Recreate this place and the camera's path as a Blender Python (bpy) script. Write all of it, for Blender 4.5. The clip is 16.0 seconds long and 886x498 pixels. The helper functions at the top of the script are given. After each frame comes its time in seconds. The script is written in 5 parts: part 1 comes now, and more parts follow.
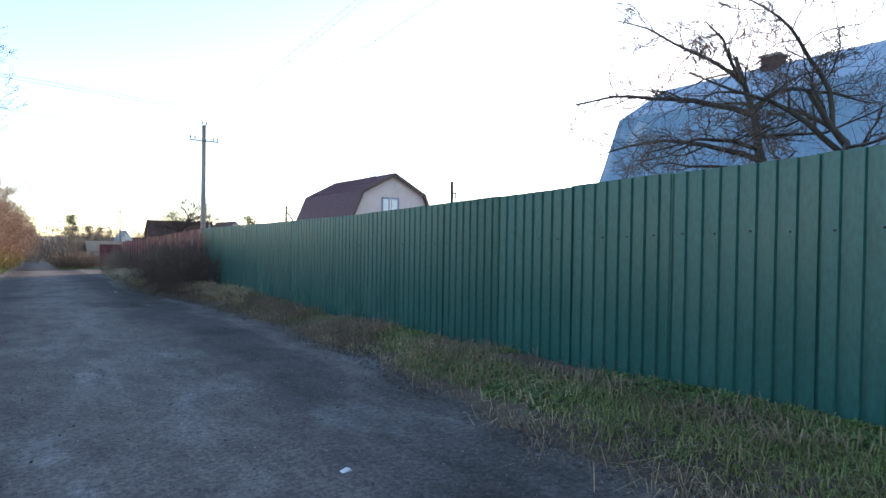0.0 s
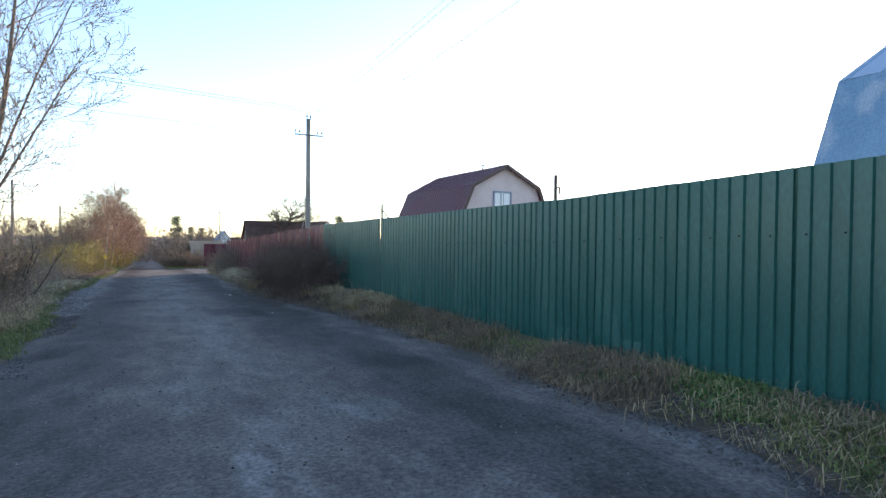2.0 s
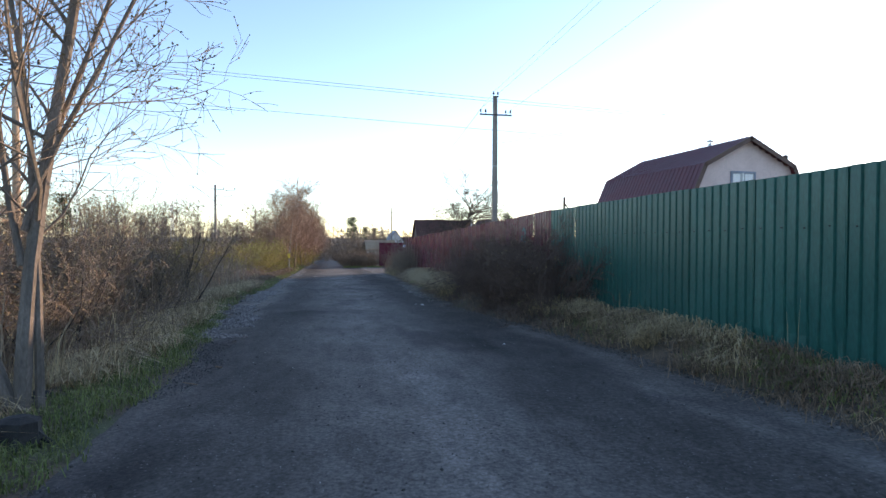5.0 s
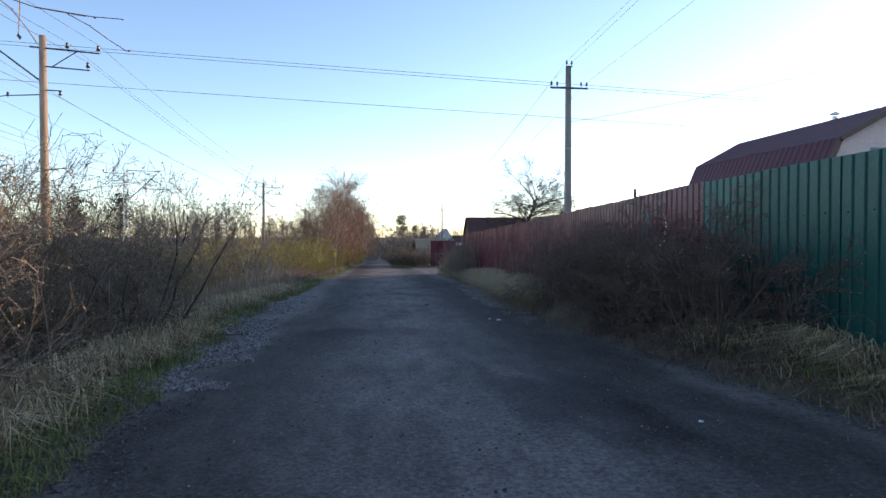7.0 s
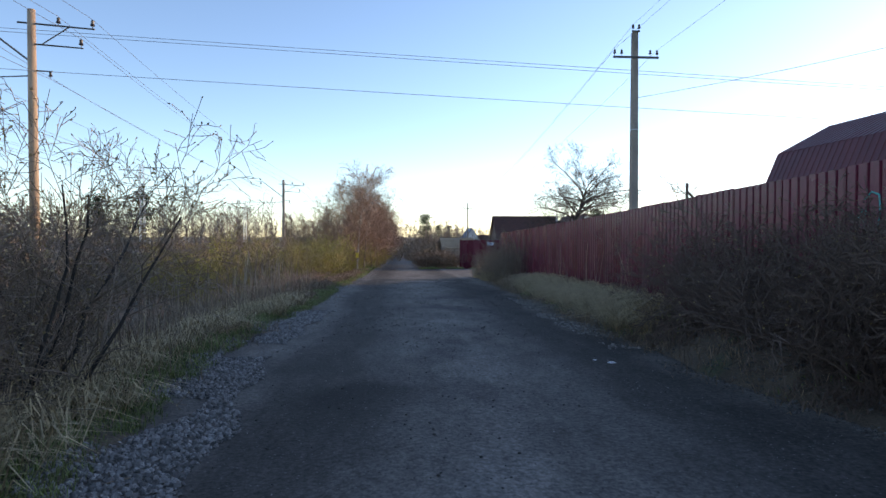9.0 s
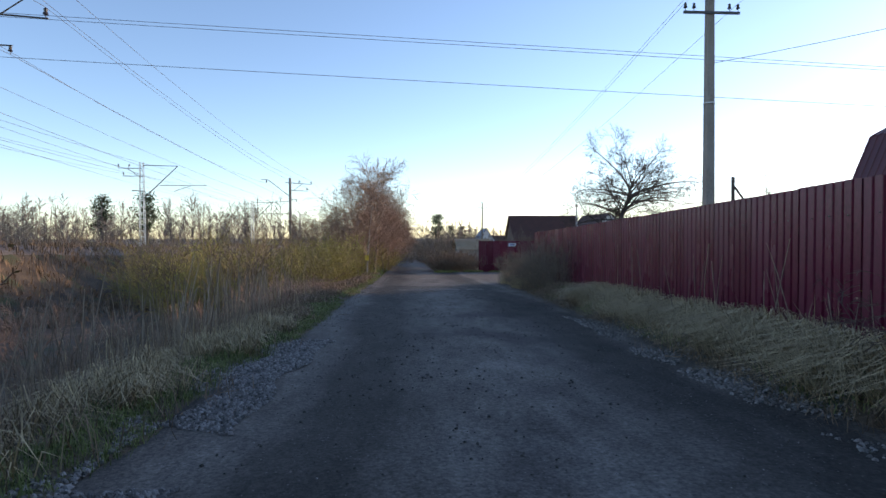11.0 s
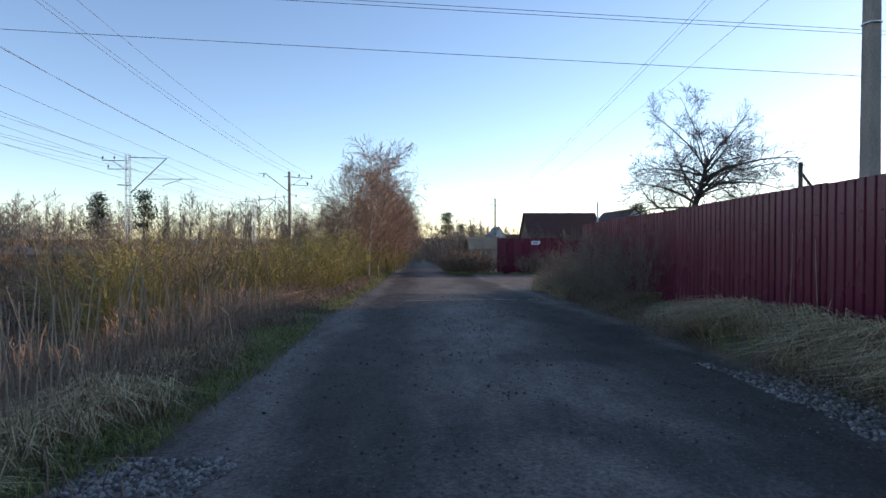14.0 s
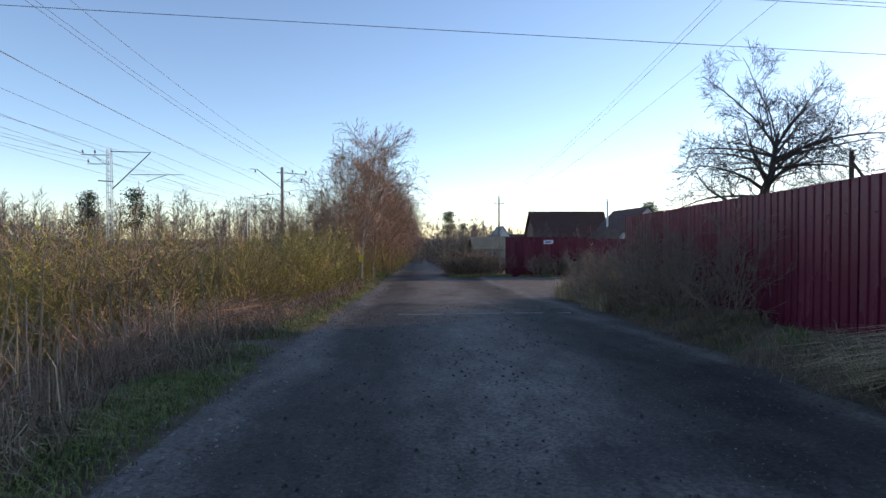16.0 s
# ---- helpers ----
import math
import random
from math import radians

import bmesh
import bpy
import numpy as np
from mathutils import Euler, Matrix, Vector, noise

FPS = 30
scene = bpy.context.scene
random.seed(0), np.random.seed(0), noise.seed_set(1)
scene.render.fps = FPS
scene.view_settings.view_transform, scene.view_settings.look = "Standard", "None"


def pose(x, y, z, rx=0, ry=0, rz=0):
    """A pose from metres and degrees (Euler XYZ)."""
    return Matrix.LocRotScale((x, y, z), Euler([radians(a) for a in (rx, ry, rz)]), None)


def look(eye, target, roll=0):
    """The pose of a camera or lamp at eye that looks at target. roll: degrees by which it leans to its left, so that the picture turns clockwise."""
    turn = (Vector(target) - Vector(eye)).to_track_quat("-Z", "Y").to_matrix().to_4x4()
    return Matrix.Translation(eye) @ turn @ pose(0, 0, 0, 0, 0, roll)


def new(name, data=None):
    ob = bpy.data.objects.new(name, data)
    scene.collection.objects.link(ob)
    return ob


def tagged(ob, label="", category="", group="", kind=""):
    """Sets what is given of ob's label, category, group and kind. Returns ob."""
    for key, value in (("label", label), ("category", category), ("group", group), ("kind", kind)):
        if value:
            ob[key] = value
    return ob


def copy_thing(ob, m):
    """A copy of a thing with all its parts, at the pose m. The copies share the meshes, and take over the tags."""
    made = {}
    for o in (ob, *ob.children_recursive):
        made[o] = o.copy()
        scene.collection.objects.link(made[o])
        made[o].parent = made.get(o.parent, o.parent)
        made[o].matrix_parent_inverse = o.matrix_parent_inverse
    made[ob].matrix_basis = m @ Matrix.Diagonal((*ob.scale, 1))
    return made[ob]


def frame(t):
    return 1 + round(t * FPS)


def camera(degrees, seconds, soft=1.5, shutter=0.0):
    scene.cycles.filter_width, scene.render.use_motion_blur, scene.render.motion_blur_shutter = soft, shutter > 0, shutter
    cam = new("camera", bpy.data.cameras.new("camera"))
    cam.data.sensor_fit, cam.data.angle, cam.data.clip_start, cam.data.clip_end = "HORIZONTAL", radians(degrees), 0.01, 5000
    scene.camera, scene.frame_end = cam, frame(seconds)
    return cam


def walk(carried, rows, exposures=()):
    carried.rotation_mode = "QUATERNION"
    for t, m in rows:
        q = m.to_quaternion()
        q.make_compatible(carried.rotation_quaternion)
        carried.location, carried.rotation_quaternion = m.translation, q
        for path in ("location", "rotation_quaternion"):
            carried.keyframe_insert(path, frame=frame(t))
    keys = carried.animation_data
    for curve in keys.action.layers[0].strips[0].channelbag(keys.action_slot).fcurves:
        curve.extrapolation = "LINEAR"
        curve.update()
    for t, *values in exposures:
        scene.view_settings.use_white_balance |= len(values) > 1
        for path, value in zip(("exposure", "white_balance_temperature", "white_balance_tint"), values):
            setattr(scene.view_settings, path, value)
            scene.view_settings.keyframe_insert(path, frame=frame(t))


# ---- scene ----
cam = camera(75.8, 16.0)
METRES, EYE, TILT, LEAN, TURN = 33.3, 1.5, 0.0, 0.0, -35.5
ROWS = [
    (0.0, 0.0, 0.0, 0.0, 0.01, -0.84, -0.87),
    (0.5, -0.0187, 0.0231, 0.0001, 3.74, -0.97, -0.76),
    (1.0, -0.0366, 0.0484, -0.002, 4.78, -1.05, -0.64),
    (1.5, -0.0565, 0.0718, -0.0022, 6.54, -1.04, -0.77),
    (2.0, -0.0747, 0.0957, -0.0033, 7.91, -1.04, -0.58),
    (2.5, -0.0947, 0.1181, -0.0028, 10.15, -1.06, -0.66),
    (3.0, -0.1118, 0.1433, -0.0046, 12.45, -1.08, -0.49),
    (3.5, -0.1304, 0.1677, -0.0058, 15.19, -1.14, -0.48),
    (4.0, -0.1471, 0.1951, -0.0063, 17.83, -1.18, -0.29),
    (4.5, -0.163, 0.2201, -0.008, 21.16, -1.17, -0.21),
    (7.0, -0.2522, 0.356, -0.0157, 28.78, -1.28, 0.05),
    (7.5, -0.2716, 0.3804, -0.0171, 29.64, -1.25, 0.04),
    (8.0, -0.2933, 0.4057, -0.0173, 30.36, -1.31, 0.04),
    (8.5, -0.3121, 0.43, -0.0177, 30.68, -1.25, 0.03),
    (9.0, -0.333, 0.4543, -0.0175, 30.96, -1.29, 0.03),
    (11.5, -0.4324, 0.5786, -0.02, 32.15, -1.18, 0.12),
    (12.0, -0.45, 0.6018, -0.022, 32.24, -1.19, 0.07),
    (12.5, -0.4692, 0.6272, -0.0237, 32.32, -1.22, 0.17),
    (13.0, -0.4868, 0.6518, -0.0254, 32.5, -1.23, 0.14),
    (13.5, -0.5047, 0.6779, -0.0252, 32.68, -1.25, 0.2),
    (14.0, -0.5204, 0.7032, -0.0258, 32.83, -1.18, 0.18),
    (14.5, -0.5384, 0.7292, -0.0262, 32.96, -1.25, 0.15),
    (15.0, -0.5552, 0.7551, -0.0278, 32.98, -1.18, 0.21),
    (15.5, -0.5735, 0.7796, -0.028, 33.1, -1.22, 0.13),
    (16.0, -0.5895, 0.8047, -0.0295, 32.94, -1.13, 0.18),
]
EXPOSURES = [(0.0, 2.2, 8100, 18), (3.5, 2.05, 7950, 18), (7.0, 1.55, 7750, 19), (9.0, 1.4, 7650, 19), (12.5, 1.23, 7550, 19), (16.0, 1.15, 7600, 19)]
walk(cam, [(t, pose(0, 0, EYE, TILT, LEAN, TURN) @ pose(METRES * x, METRES * y, METRES * z, 90 + pitch, roll, yaw)) for t, x, y, z, yaw, pitch, roll in ROWS], EXPOSURES)

# ---- sky and sun: a low evening sun ahead, beyond the houses ----
SUN_AZ, SUN_EL = 62.0, 10.0
world = bpy.data.worlds.new("sky")
scene.world = world
world.use_nodes = True
wt = world.node_tree
sky = wt.nodes.new("ShaderNodeTexSky")
sky.sky_type = "NISHITA"
sky.sun_disc = False
sky.sun_elevation, sky.sun_rotation = radians(SUN_EL), radians(SUN_AZ)
sky.air_density, sky.dust_density, sky.ozone_density = 0.8, 0.2, 2.8
wt.nodes["Background"].inputs["Strength"].default_value = 0.15
wt.links.new(sky.outputs[0], wt.nodes["Background"].inputs["Color"])
sun_data = bpy.data.lights.new("sun", "SUN")
sun_data.energy, sun_data.angle, sun_data.color = 1.9, radians(1.5), (1.0, 0.8, 0.6)
sun = new("sun", sun_data)
toward = Vector((math.sin(radians(SUN_AZ)) * math.cos(radians(SUN_EL)), math.cos(radians(SUN_AZ)) * math.cos(radians(SUN_EL)), math.sin(radians(SUN_EL))))
sun.matrix_world = look(toward * 100, (0, 0, 0))


# ---- materials ----
def material(name, a, b, scale=3.0, rough=0.8, bump=0.3, metal=0.0, stain=None, stain_scale=0.6, stain_at=0.58, stretch=(1, 1, 1), fine=60.0, vary=0.0, coat=0.0, bump_size=0.01, island=0.0):
    """Two colours mixed by a broad noise, a third in stains, fine grain in value and relief."""
    m = bpy.data.materials.new(name)
    m.use_nodes = True
    n, l = m.node_tree.nodes, m.node_tree.links
    out = n["Principled BSDF"]
    co = n.new("ShaderNodeTexCoord")
    mp = n.new("ShaderNodeMapping")
    mp.inputs["Scale"].default_value = stretch
    l.new(co.outputs["Object"], mp.inputs["Vector"])

    def noise_node(s, detail=5.0):
        k = n.new("ShaderNodeTexNoise")
        k.inputs["Scale"].default_value, k.inputs["Detail"].default_value = s, detail
        l.new(mp.outputs[0], k.inputs["Vector"])
        return k

    def mix(fac, c, d, mode="MIX"):
        k = n.new("ShaderNodeMix")
        k.data_type, k.blend_type = "RGBA", mode
        for sock, v in ((k.inputs[0], fac), (k.inputs[6], c), (k.inputs[7], d)):
            if hasattr(v, "links"):
                l.new(v, sock)
            else:
                sock.default_value = v if not isinstance(v, tuple) else (*v[:3], 1)
        return k.outputs[2]

    def ramp(v, lo, hi):
        k = n.new("ShaderNodeMapRange")
        k.inputs[1].default_value, k.inputs[2].default_value = lo, hi
        l.new(v, k.inputs[0])
        return k.outputs[0]

    big = noise_node(scale)
    colour = mix(ramp(big.outputs[0], 0.35, 0.65), a, b)
    if stain:
        colour = mix(ramp(noise_node(stain_scale, 7.0).outputs[0], stain_at, stain_at + 0.1), colour, stain)
    grain = noise_node(fine, 3.0)
    g = n.new("ShaderNodeMapRange")
    g.inputs[1].default_value, g.inputs[2].default_value, g.inputs[3].default_value, g.inputs[4].default_value = 0.3, 0.7, 0.8, 1.2
    l.new(grain.outputs[0], g.inputs[0])
    hsv = n.new("ShaderNodeHueSaturation")
    l.new(colour, hsv.inputs["Color"])
    if vary:
        info = n.new("ShaderNodeObjectInfo")
        r = n.new("ShaderNodeMapRange")
        r.inputs[3].default_value, r.inputs[4].default_value = 1 - vary, 1 + vary
        l.new(info.outputs["Random"], r.inputs[0])
        mul = n.new("ShaderNodeMath")
        mul.operation = "MULTIPLY"
        l.new(r.outputs[0], mul.inputs[0])
        l.new(g.outputs[0], mul.inputs[1])
        l.new(mul.outputs[0], hsv.inputs["Value"])
    else:
        l.new(g.outputs[0], hsv.inputs["Value"])
    if island:
        geo = n.new("ShaderNodeNewGeometry")
        ir = n.new("ShaderNodeMapRange")
        ir.inputs[3].default_value, ir.inputs[4].default_value = 1 - island, 1 + island
        l.new(geo.outputs["Random Per Island"], ir.inputs[0])
        im = n.new("ShaderNodeMath")
        im.operation = "MULTIPLY"
        l.new(ir.outputs[0], im.inputs[0])
        l.new(g.outputs[0], im.inputs[1])
        l.new(im.outputs[0], hsv.inputs["Value"])
    l.new(hsv.outputs[0], out.inputs["Base Color"])
    rr = n.new("ShaderNodeMapRange")
    rr.inputs[3].default_value, rr.inputs[4].default_value = max(0.05, rough - 0.12), min(1.0, rough + 0.12)
    l.new(big.outputs[0], rr.inputs[0])
    l.new(rr.outputs[0], out.inputs["Roughness"])
    out.inputs["Metallic"].default_value = metal
    out.inputs["Coat Weight"].default_value = coat
    if bump:
        k = n.new("ShaderNodeBump")
        k.inputs["Strength"].default_value, k.inputs["Distance"].default_value = bump, bump_size
        l.new(grain.outputs[0], k.inputs["Height"])
        l.new(k.outputs[0], out.inputs["Normal"])
    return m


def road_material():
    """Worn dark asphalt under dirt: pale dusty patches, damp dark wheel tracks, loose grit."""
    m = material("road_surface", (0.115, 0.099, 0.088), (0.158, 0.138, 0.123), scale=1.1, rough=0.9, bump=0.75, fine=55.0, stretch=(1, 0.55, 1), stain=(0.07, 0.06, 0.056), stain_scale=0.5, stain_at=0.56, bump_size=0.012)
    n, l = m.node_tree.nodes, m.node_tree.links
    out = n["Principled BSDF"]
    out.inputs["Specular IOR Level"].default_value = 0.25
    co = [k for k in n if k.type == "TEX_COORD"][0]
    old = out.inputs["Base Color"].links[0].from_socket
    long = n.new("ShaderNodeMapping")
    long.inputs["Scale"].default_value = (1.0, 0.42, 1.0)
    l.new(co.outputs["Object"], long.inputs["Vector"])
    pale = n.new("ShaderNodeTexNoise")
    pale.inputs["Scale"].default_value, pale.inputs["Detail"].default_value, pale.inputs["Roughness"].default_value = 0.8, 9.0, 0.62
    l.new(long.outputs[0], pale.inputs["Vector"])
    r = n.new("ShaderNodeMapRange")
    r.inputs[1].default_value, r.inputs[2].default_value, r.inputs[4].default_value = 0.55, 0.61, 0.8
    l.new(pale.outputs[0], r.inputs[0])
    sep = n.new("ShaderNodeSeparateXYZ")
    l.new(co.outputs["Object"], sep.inputs[0])
    dusty = n.new("ShaderNodeMapRange")
    for i, v in enumerate((7.0, 15.0, 1.0, 0.25)):
        dusty.inputs[i + 1].default_value = v
    l.new(sep.outputs[1], dusty.inputs[0])
    thin = n.new("ShaderNodeMath")
    thin.operation = "MULTIPLY"
    l.new(r.outputs[0], thin.inputs[0])
    l.new(dusty.outputs[0], thin.inputs[1])
    k = n.new("ShaderNodeMix")
    k.data_type = "RGBA"
    l.new(thin.outputs[0], k.inputs[0])
    l.new(old, k.inputs[6])
    k.inputs[7].default_value = (0.215, 0.2, 0.185, 1)
    # tracks along the road
    wob = n.new("ShaderNodeTexNoise")
    wob.inputs["Scale"].default_value, wob.inputs["Detail"].default_value = 0.35, 6.0
    l.new(co.outputs["Object"], wob.inputs["Vector"])
    ad = n.new("ShaderNodeMath")
    ad.operation = "MULTIPLY_ADD"
    ad.inputs[1].default_value = 1.5
    l.new(wob.outputs[0], ad.inputs[0])
    l.new(sep.outputs[0], ad.inputs[2])
    ra = n.new("ShaderNodeValToRGB")
    sc = n.new("ShaderNodeMapRange")
    sc.inputs[1].default_value, sc.inputs[2].default_value = -1.85, 5.15
    l.new(ad.outputs[0], sc.inputs[0])
    l.new(sc.outputs[0], ra.inputs[0])
    e = ra.color_ramp.elements
    e[0].position, e[0].color = 0.0, (0.85, 0.82, 0.8, 1)
    e[1].position, e[1].color = 1.0, (0.9, 0.88, 0.87, 1)
    for p, v in ((0.07, 1.0), (0.115, 0.72), (0.145, 0.4), (0.25, 0.4), (0.33, 0.75), (0.42, 1.0), (0.5, 1.08), (0.575, 0.92), (0.645, 0.66), (0.7, 0.4), (0.8, 0.4), (0.84, 0.62), (0.875, 1.1), (0.92, 0.85)):
        q = e.new(p)
        q.color = (v, v, v, 1)
    mu = n.new("ShaderNodeMix")
    mu.data_type, mu.blend_type = "RGBA", "MULTIPLY"
    wear = n.new("ShaderNodeMapRange")
    for i, v in enumerate((4.0, 26.0, 0.62, 1.0)):
        wear.inputs[i + 1].default_value = v
    l.new(sep.outputs[1], wear.inputs[0])
    l.new(wear.outputs[0], mu.inputs[0])
    l.new(k.outputs[2], mu.inputs[6])
    l.new(ra.outputs[0], mu.inputs[7])
    # broken, gritty middle scale
    last = mu.outputs[2]
    for size, det, lo, hi, a, b in ((3.6, 10.0, 0.38, 0.62, 0.8, 1.2), (24.0, 6.0, 0.36, 0.64, 0.62, 1.38)):
        w = n.new("ShaderNodeTexNoise")
        w.inputs["Scale"].default_value, w.inputs["Detail"].default_value, w.inputs["Roughness"].default_value = size, det, 0.65
        l.new(long.outputs[0] if size < 5 else co.outputs["Object"], w.inputs["Vector"])
        x = n.new("ShaderNodeMapRange")
        for i, v in enumerate((lo, hi, a, b)):
            x.inputs[i + 1].default_value = v
        l.new(w.outputs[0], x.inputs[0])
        y = n.new("ShaderNodeMix")
        y.data_type, y.blend_type = "RGBA", "MULTIPLY"
        y.inputs[0].default_value = 1.0
        l.new(last, y.inputs[6])
        l.new(x.outputs[0], y.inputs[7])
        last = y.outputs[2]
    # loose grit
    v = n.new("ShaderNodeTexVoronoi")
    v.inputs["Scale"].default_value = 30.0
    l.new(co.outputs["Object"], v.inputs["Vector"])
    dots = n.new("ShaderNodeMapRange")
    dots.inputs[1].default_value, dots.inputs[2].default_value, dots.inputs[3].default_value, dots.inputs[4].default_value = 0.12, 0.3, 1.0, 0.0
    l.new(v.outputs["Distance"], dots.inputs[0])
    sel = n.new("ShaderNodeMapRange")
    sel.inputs[1].default_value, sel.inputs[2].default_value = 0.72, 0.8
    l.new(v.outputs["Color"], sel.inputs[0])
    both = n.new("ShaderNodeMath")
    both.operation = "MULTIPLY"
    l.new(dots.outputs[0], both.inputs[0])
    l.new(sel.outputs[0], both.inputs[1])
    g = n.new("ShaderNodeMix")
    g.data_type = "RGBA"
    l.new(both.outputs[0], g.inputs[0])
    l.new(last, g.inputs[6])
    g.inputs[7].default_value = (0.19, 0.18, 0.17, 1)
    l.new(g.outputs[2], out.inputs["Base Color"])
    bump = [k for k in n if k.type == "BUMP"][0]
    tall = n.new("ShaderNodeMath")
    tall.operation = "MULTIPLY_ADD"
    tall.inputs[1].default_value = 0.6
    l.new(both.outputs[0], tall.inputs[0])
    l.new(bump.inputs["Height"].links[0].from_socket, tall.inputs[2])
    l.new(tall.outputs[0], bump.inputs["Height"])
    return m


M_ROAD = road_material()
M_EARTH = material("bare_earth", (0.068, 0.048, 0.033), (0.125, 0.09, 0.06), scale=1.5, rough=0.95, bump=0.8, stain=(0.07, 0.08, 0.035), stain_scale=0.8, stain_at=0.55, fine=30, bump_size=0.03)
M_BALLAST = material("ballast", (0.14, 0.11, 0.09), (0.25, 0.2, 0.17), scale=6, rough=0.95, bump=0.8, fine=20, bump_size=0.05)
M_GREEN = material("green_painted_steel", (0.006, 0.08, 0.067), (0.009, 0.096, 0.08), scale=0.8, rough=0.31, bump=0.06, stain=(0.014, 0.075, 0.06), stain_scale=1.7, stain_at=0.66, fine=35, vary=0.07, stretch=(1, 1, 0.35), bump_size=0.004)
M_RED = material("crimson_painted_steel", (0.112, 0.0105, 0.028), (0.14, 0.0145, 0.037), scale=0.8, rough=0.27, bump=0.06, stain=(0.12, 0.02, 0.035), stain_scale=1.6, stain_at=0.66, fine=35, vary=0.07, stretch=(1, 1, 0.35), bump_size=0.004)
M_SCREW = material("dark_screw_head", (0.02, 0.03, 0.03), (0.04, 0.04, 0.04), rough=0.4, bump=0.0, metal=0.6)
M_BARN = material("faded_blue_roof_steel", (0.125, 0.24, 0.335), (0.17, 0.295, 0.39), scale=0.7, rough=0.38, bump=0.1, stain=(0.27, 0.34, 0.41), stain_scale=0.9, fine=25, stretch=(1, 1, 0.4), vary=0.06)
M_MAROON = material("maroon_roof_steel", (0.085, 0.018, 0.022), (0.11, 0.025, 0.03), scale=0.9, rough=0.45, bump=0.1, fine=20, vary=0.05)
M_SIDING = material("pale_pink_siding", (0.62, 0.47, 0.44), (0.68, 0.53, 0.5), scale=1.2, rough=0.6, bump=0.1, fine=30)
M_WHITE = material("white_paint", (0.72, 0.71, 0.69), (0.8, 0.79, 0.77), scale=2, rough=0.55, bump=0.1, fine=40)
M_BROWN = material("brown_trim", (0.09, 0.05, 0.04), (0.13, 0.07, 0.055), scale=2, rough=0.6, bump=0.15)
M_POLE = material("dark_weathered_pole", (0.23, 0.195, 0.165), (0.32, 0.275, 0.235), scale=2.5, rough=0.9, bump=0.4, stain=(0.09, 0.075, 0.065), stain_scale=1.2, stretch=(1, 1, 0.3))
M_CONCRETE = material("weathered_concrete", (0.3, 0.27, 0.24), (0.4, 0.36, 0.32), scale=2.5, rough=0.9, bump=0.4, stain=(0.2, 0.17, 0.15), stain_scale=1.2, stretch=(1, 1, 0.3))
# The sun's warm tint is put into this colour; the dark stains aren't.
M_SUNPOLE = material("sun_tinted_stained_concrete", (0.34, 0.23, 0.15), (0.42, 0.3, 0.21), scale=2, rough=0.9, bump=0.4, stain=(0.24, 0.15, 0.1), stain_scale=1.2, stretch=(1, 1, 0.25))
M_STEEL = material("dark_steel", (0.06, 0.06, 0.065), (0.1, 0.095, 0.09), scale=4, rough=0.55, bump=0.1, metal=0.4)
M_GALV = material("galvanised_steel", (0.4, 0.4, 0.4), (0.55, 0.55, 0.55), scale=4, rough=0.4, bump=0.1, metal=0.8)
M_INSUL = material("dark_porcelain", (0.03, 0.018, 0.015), (0.05, 0.03, 0.025), scale=5, rough=0.25, bump=0.0)
M_WIRE = material("wire", (0.12, 0.12, 0.13), (0.18, 0.18, 0.19), scale=1, rough=0.5, bump=0.0, metal=0.3)
M_BARK = material("grey_bark", (0.13, 0.105, 0.085), (0.22, 0.18, 0.15), scale=9, rough=0.92, bump=0.6, fine=70, stretch=(1, 1, 0.35))
M_DARKBARK = material("dark_bark", (0.04, 0.032, 0.028), (0.075, 0.06, 0.05), scale=9, rough=0.92, bump=0.6, fine=70, stretch=(1, 1, 0.35))
M_BIRCH = material("birch_bark", (0.27, 0.22, 0.18), (0.38, 0.33, 0.28), scale=4, rough=0.8, bump=0.3, stain=(0.06, 0.05, 0.045), stain_scale=3.5, stain_at=0.6, fine=40, stretch=(1, 1, 2.5))
M_REDTWIG = material("russet_twigs", (0.25, 0.155, 0.11), (0.35, 0.225, 0.16), scale=2, rough=0.85, bump=0.0, vary=0.15)
M_TWIG = material("brown_twigs", (0.16, 0.115, 0.085), (0.25, 0.185, 0.135), scale=3, rough=0.88, bump=0.0, vary=0.2)
M_DARKTWIG = material("dark_twigs", (0.095, 0.06, 0.047), (0.155, 0.102, 0.078), scale=3, rough=0.9, bump=0.0, vary=0.15)
M_OLIVETWIG = material("olive_twigs", (0.23, 0.18, 0.065), (0.33, 0.26, 0.1), scale=2, rough=0.85, bump=0.0, vary=0.2)
M_BUD = material("young_yellow_green_leaf", (0.28, 0.27, 0.035), (0.4, 0.36, 0.055), scale=4, rough=0.7, bump=0.0, vary=0.2)
M_PALEBUD = material("pale_bud", (0.26, 0.19, 0.09), (0.37, 0.28, 0.14), scale=4, rough=0.75, bump=0.0, vary=0.2)
M_DRY = material("dry_straw_grass", (0.36, 0.265, 0.145), (0.5, 0.385, 0.225), island=0.45, scale=3, rough=0.9, bump=0.0)
M_DRYDARK = material("old_brown_stalks", (0.17, 0.112, 0.07), (0.28, 0.19, 0.122), island=0.45, scale=2, rough=0.92, bump=0.0)
M_GRASS = material("fresh_grass", (0.12, 0.158, 0.038), (0.205, 0.235, 0.072), island=0.4, scale=2.5, rough=0.75, bump=0.0)
M_HERB = material("dark_green_weeds", (0.06, 0.125, 0.03), (0.1, 0.18, 0.045), island=0.35, scale=5, rough=0.6, bump=0.0)
M_STONE = material("grey_gravel", (0.15, 0.138, 0.13), (0.25, 0.235, 0.222), island=0.55, scale=14, rough=0.9, bump=0.4, fine=90)
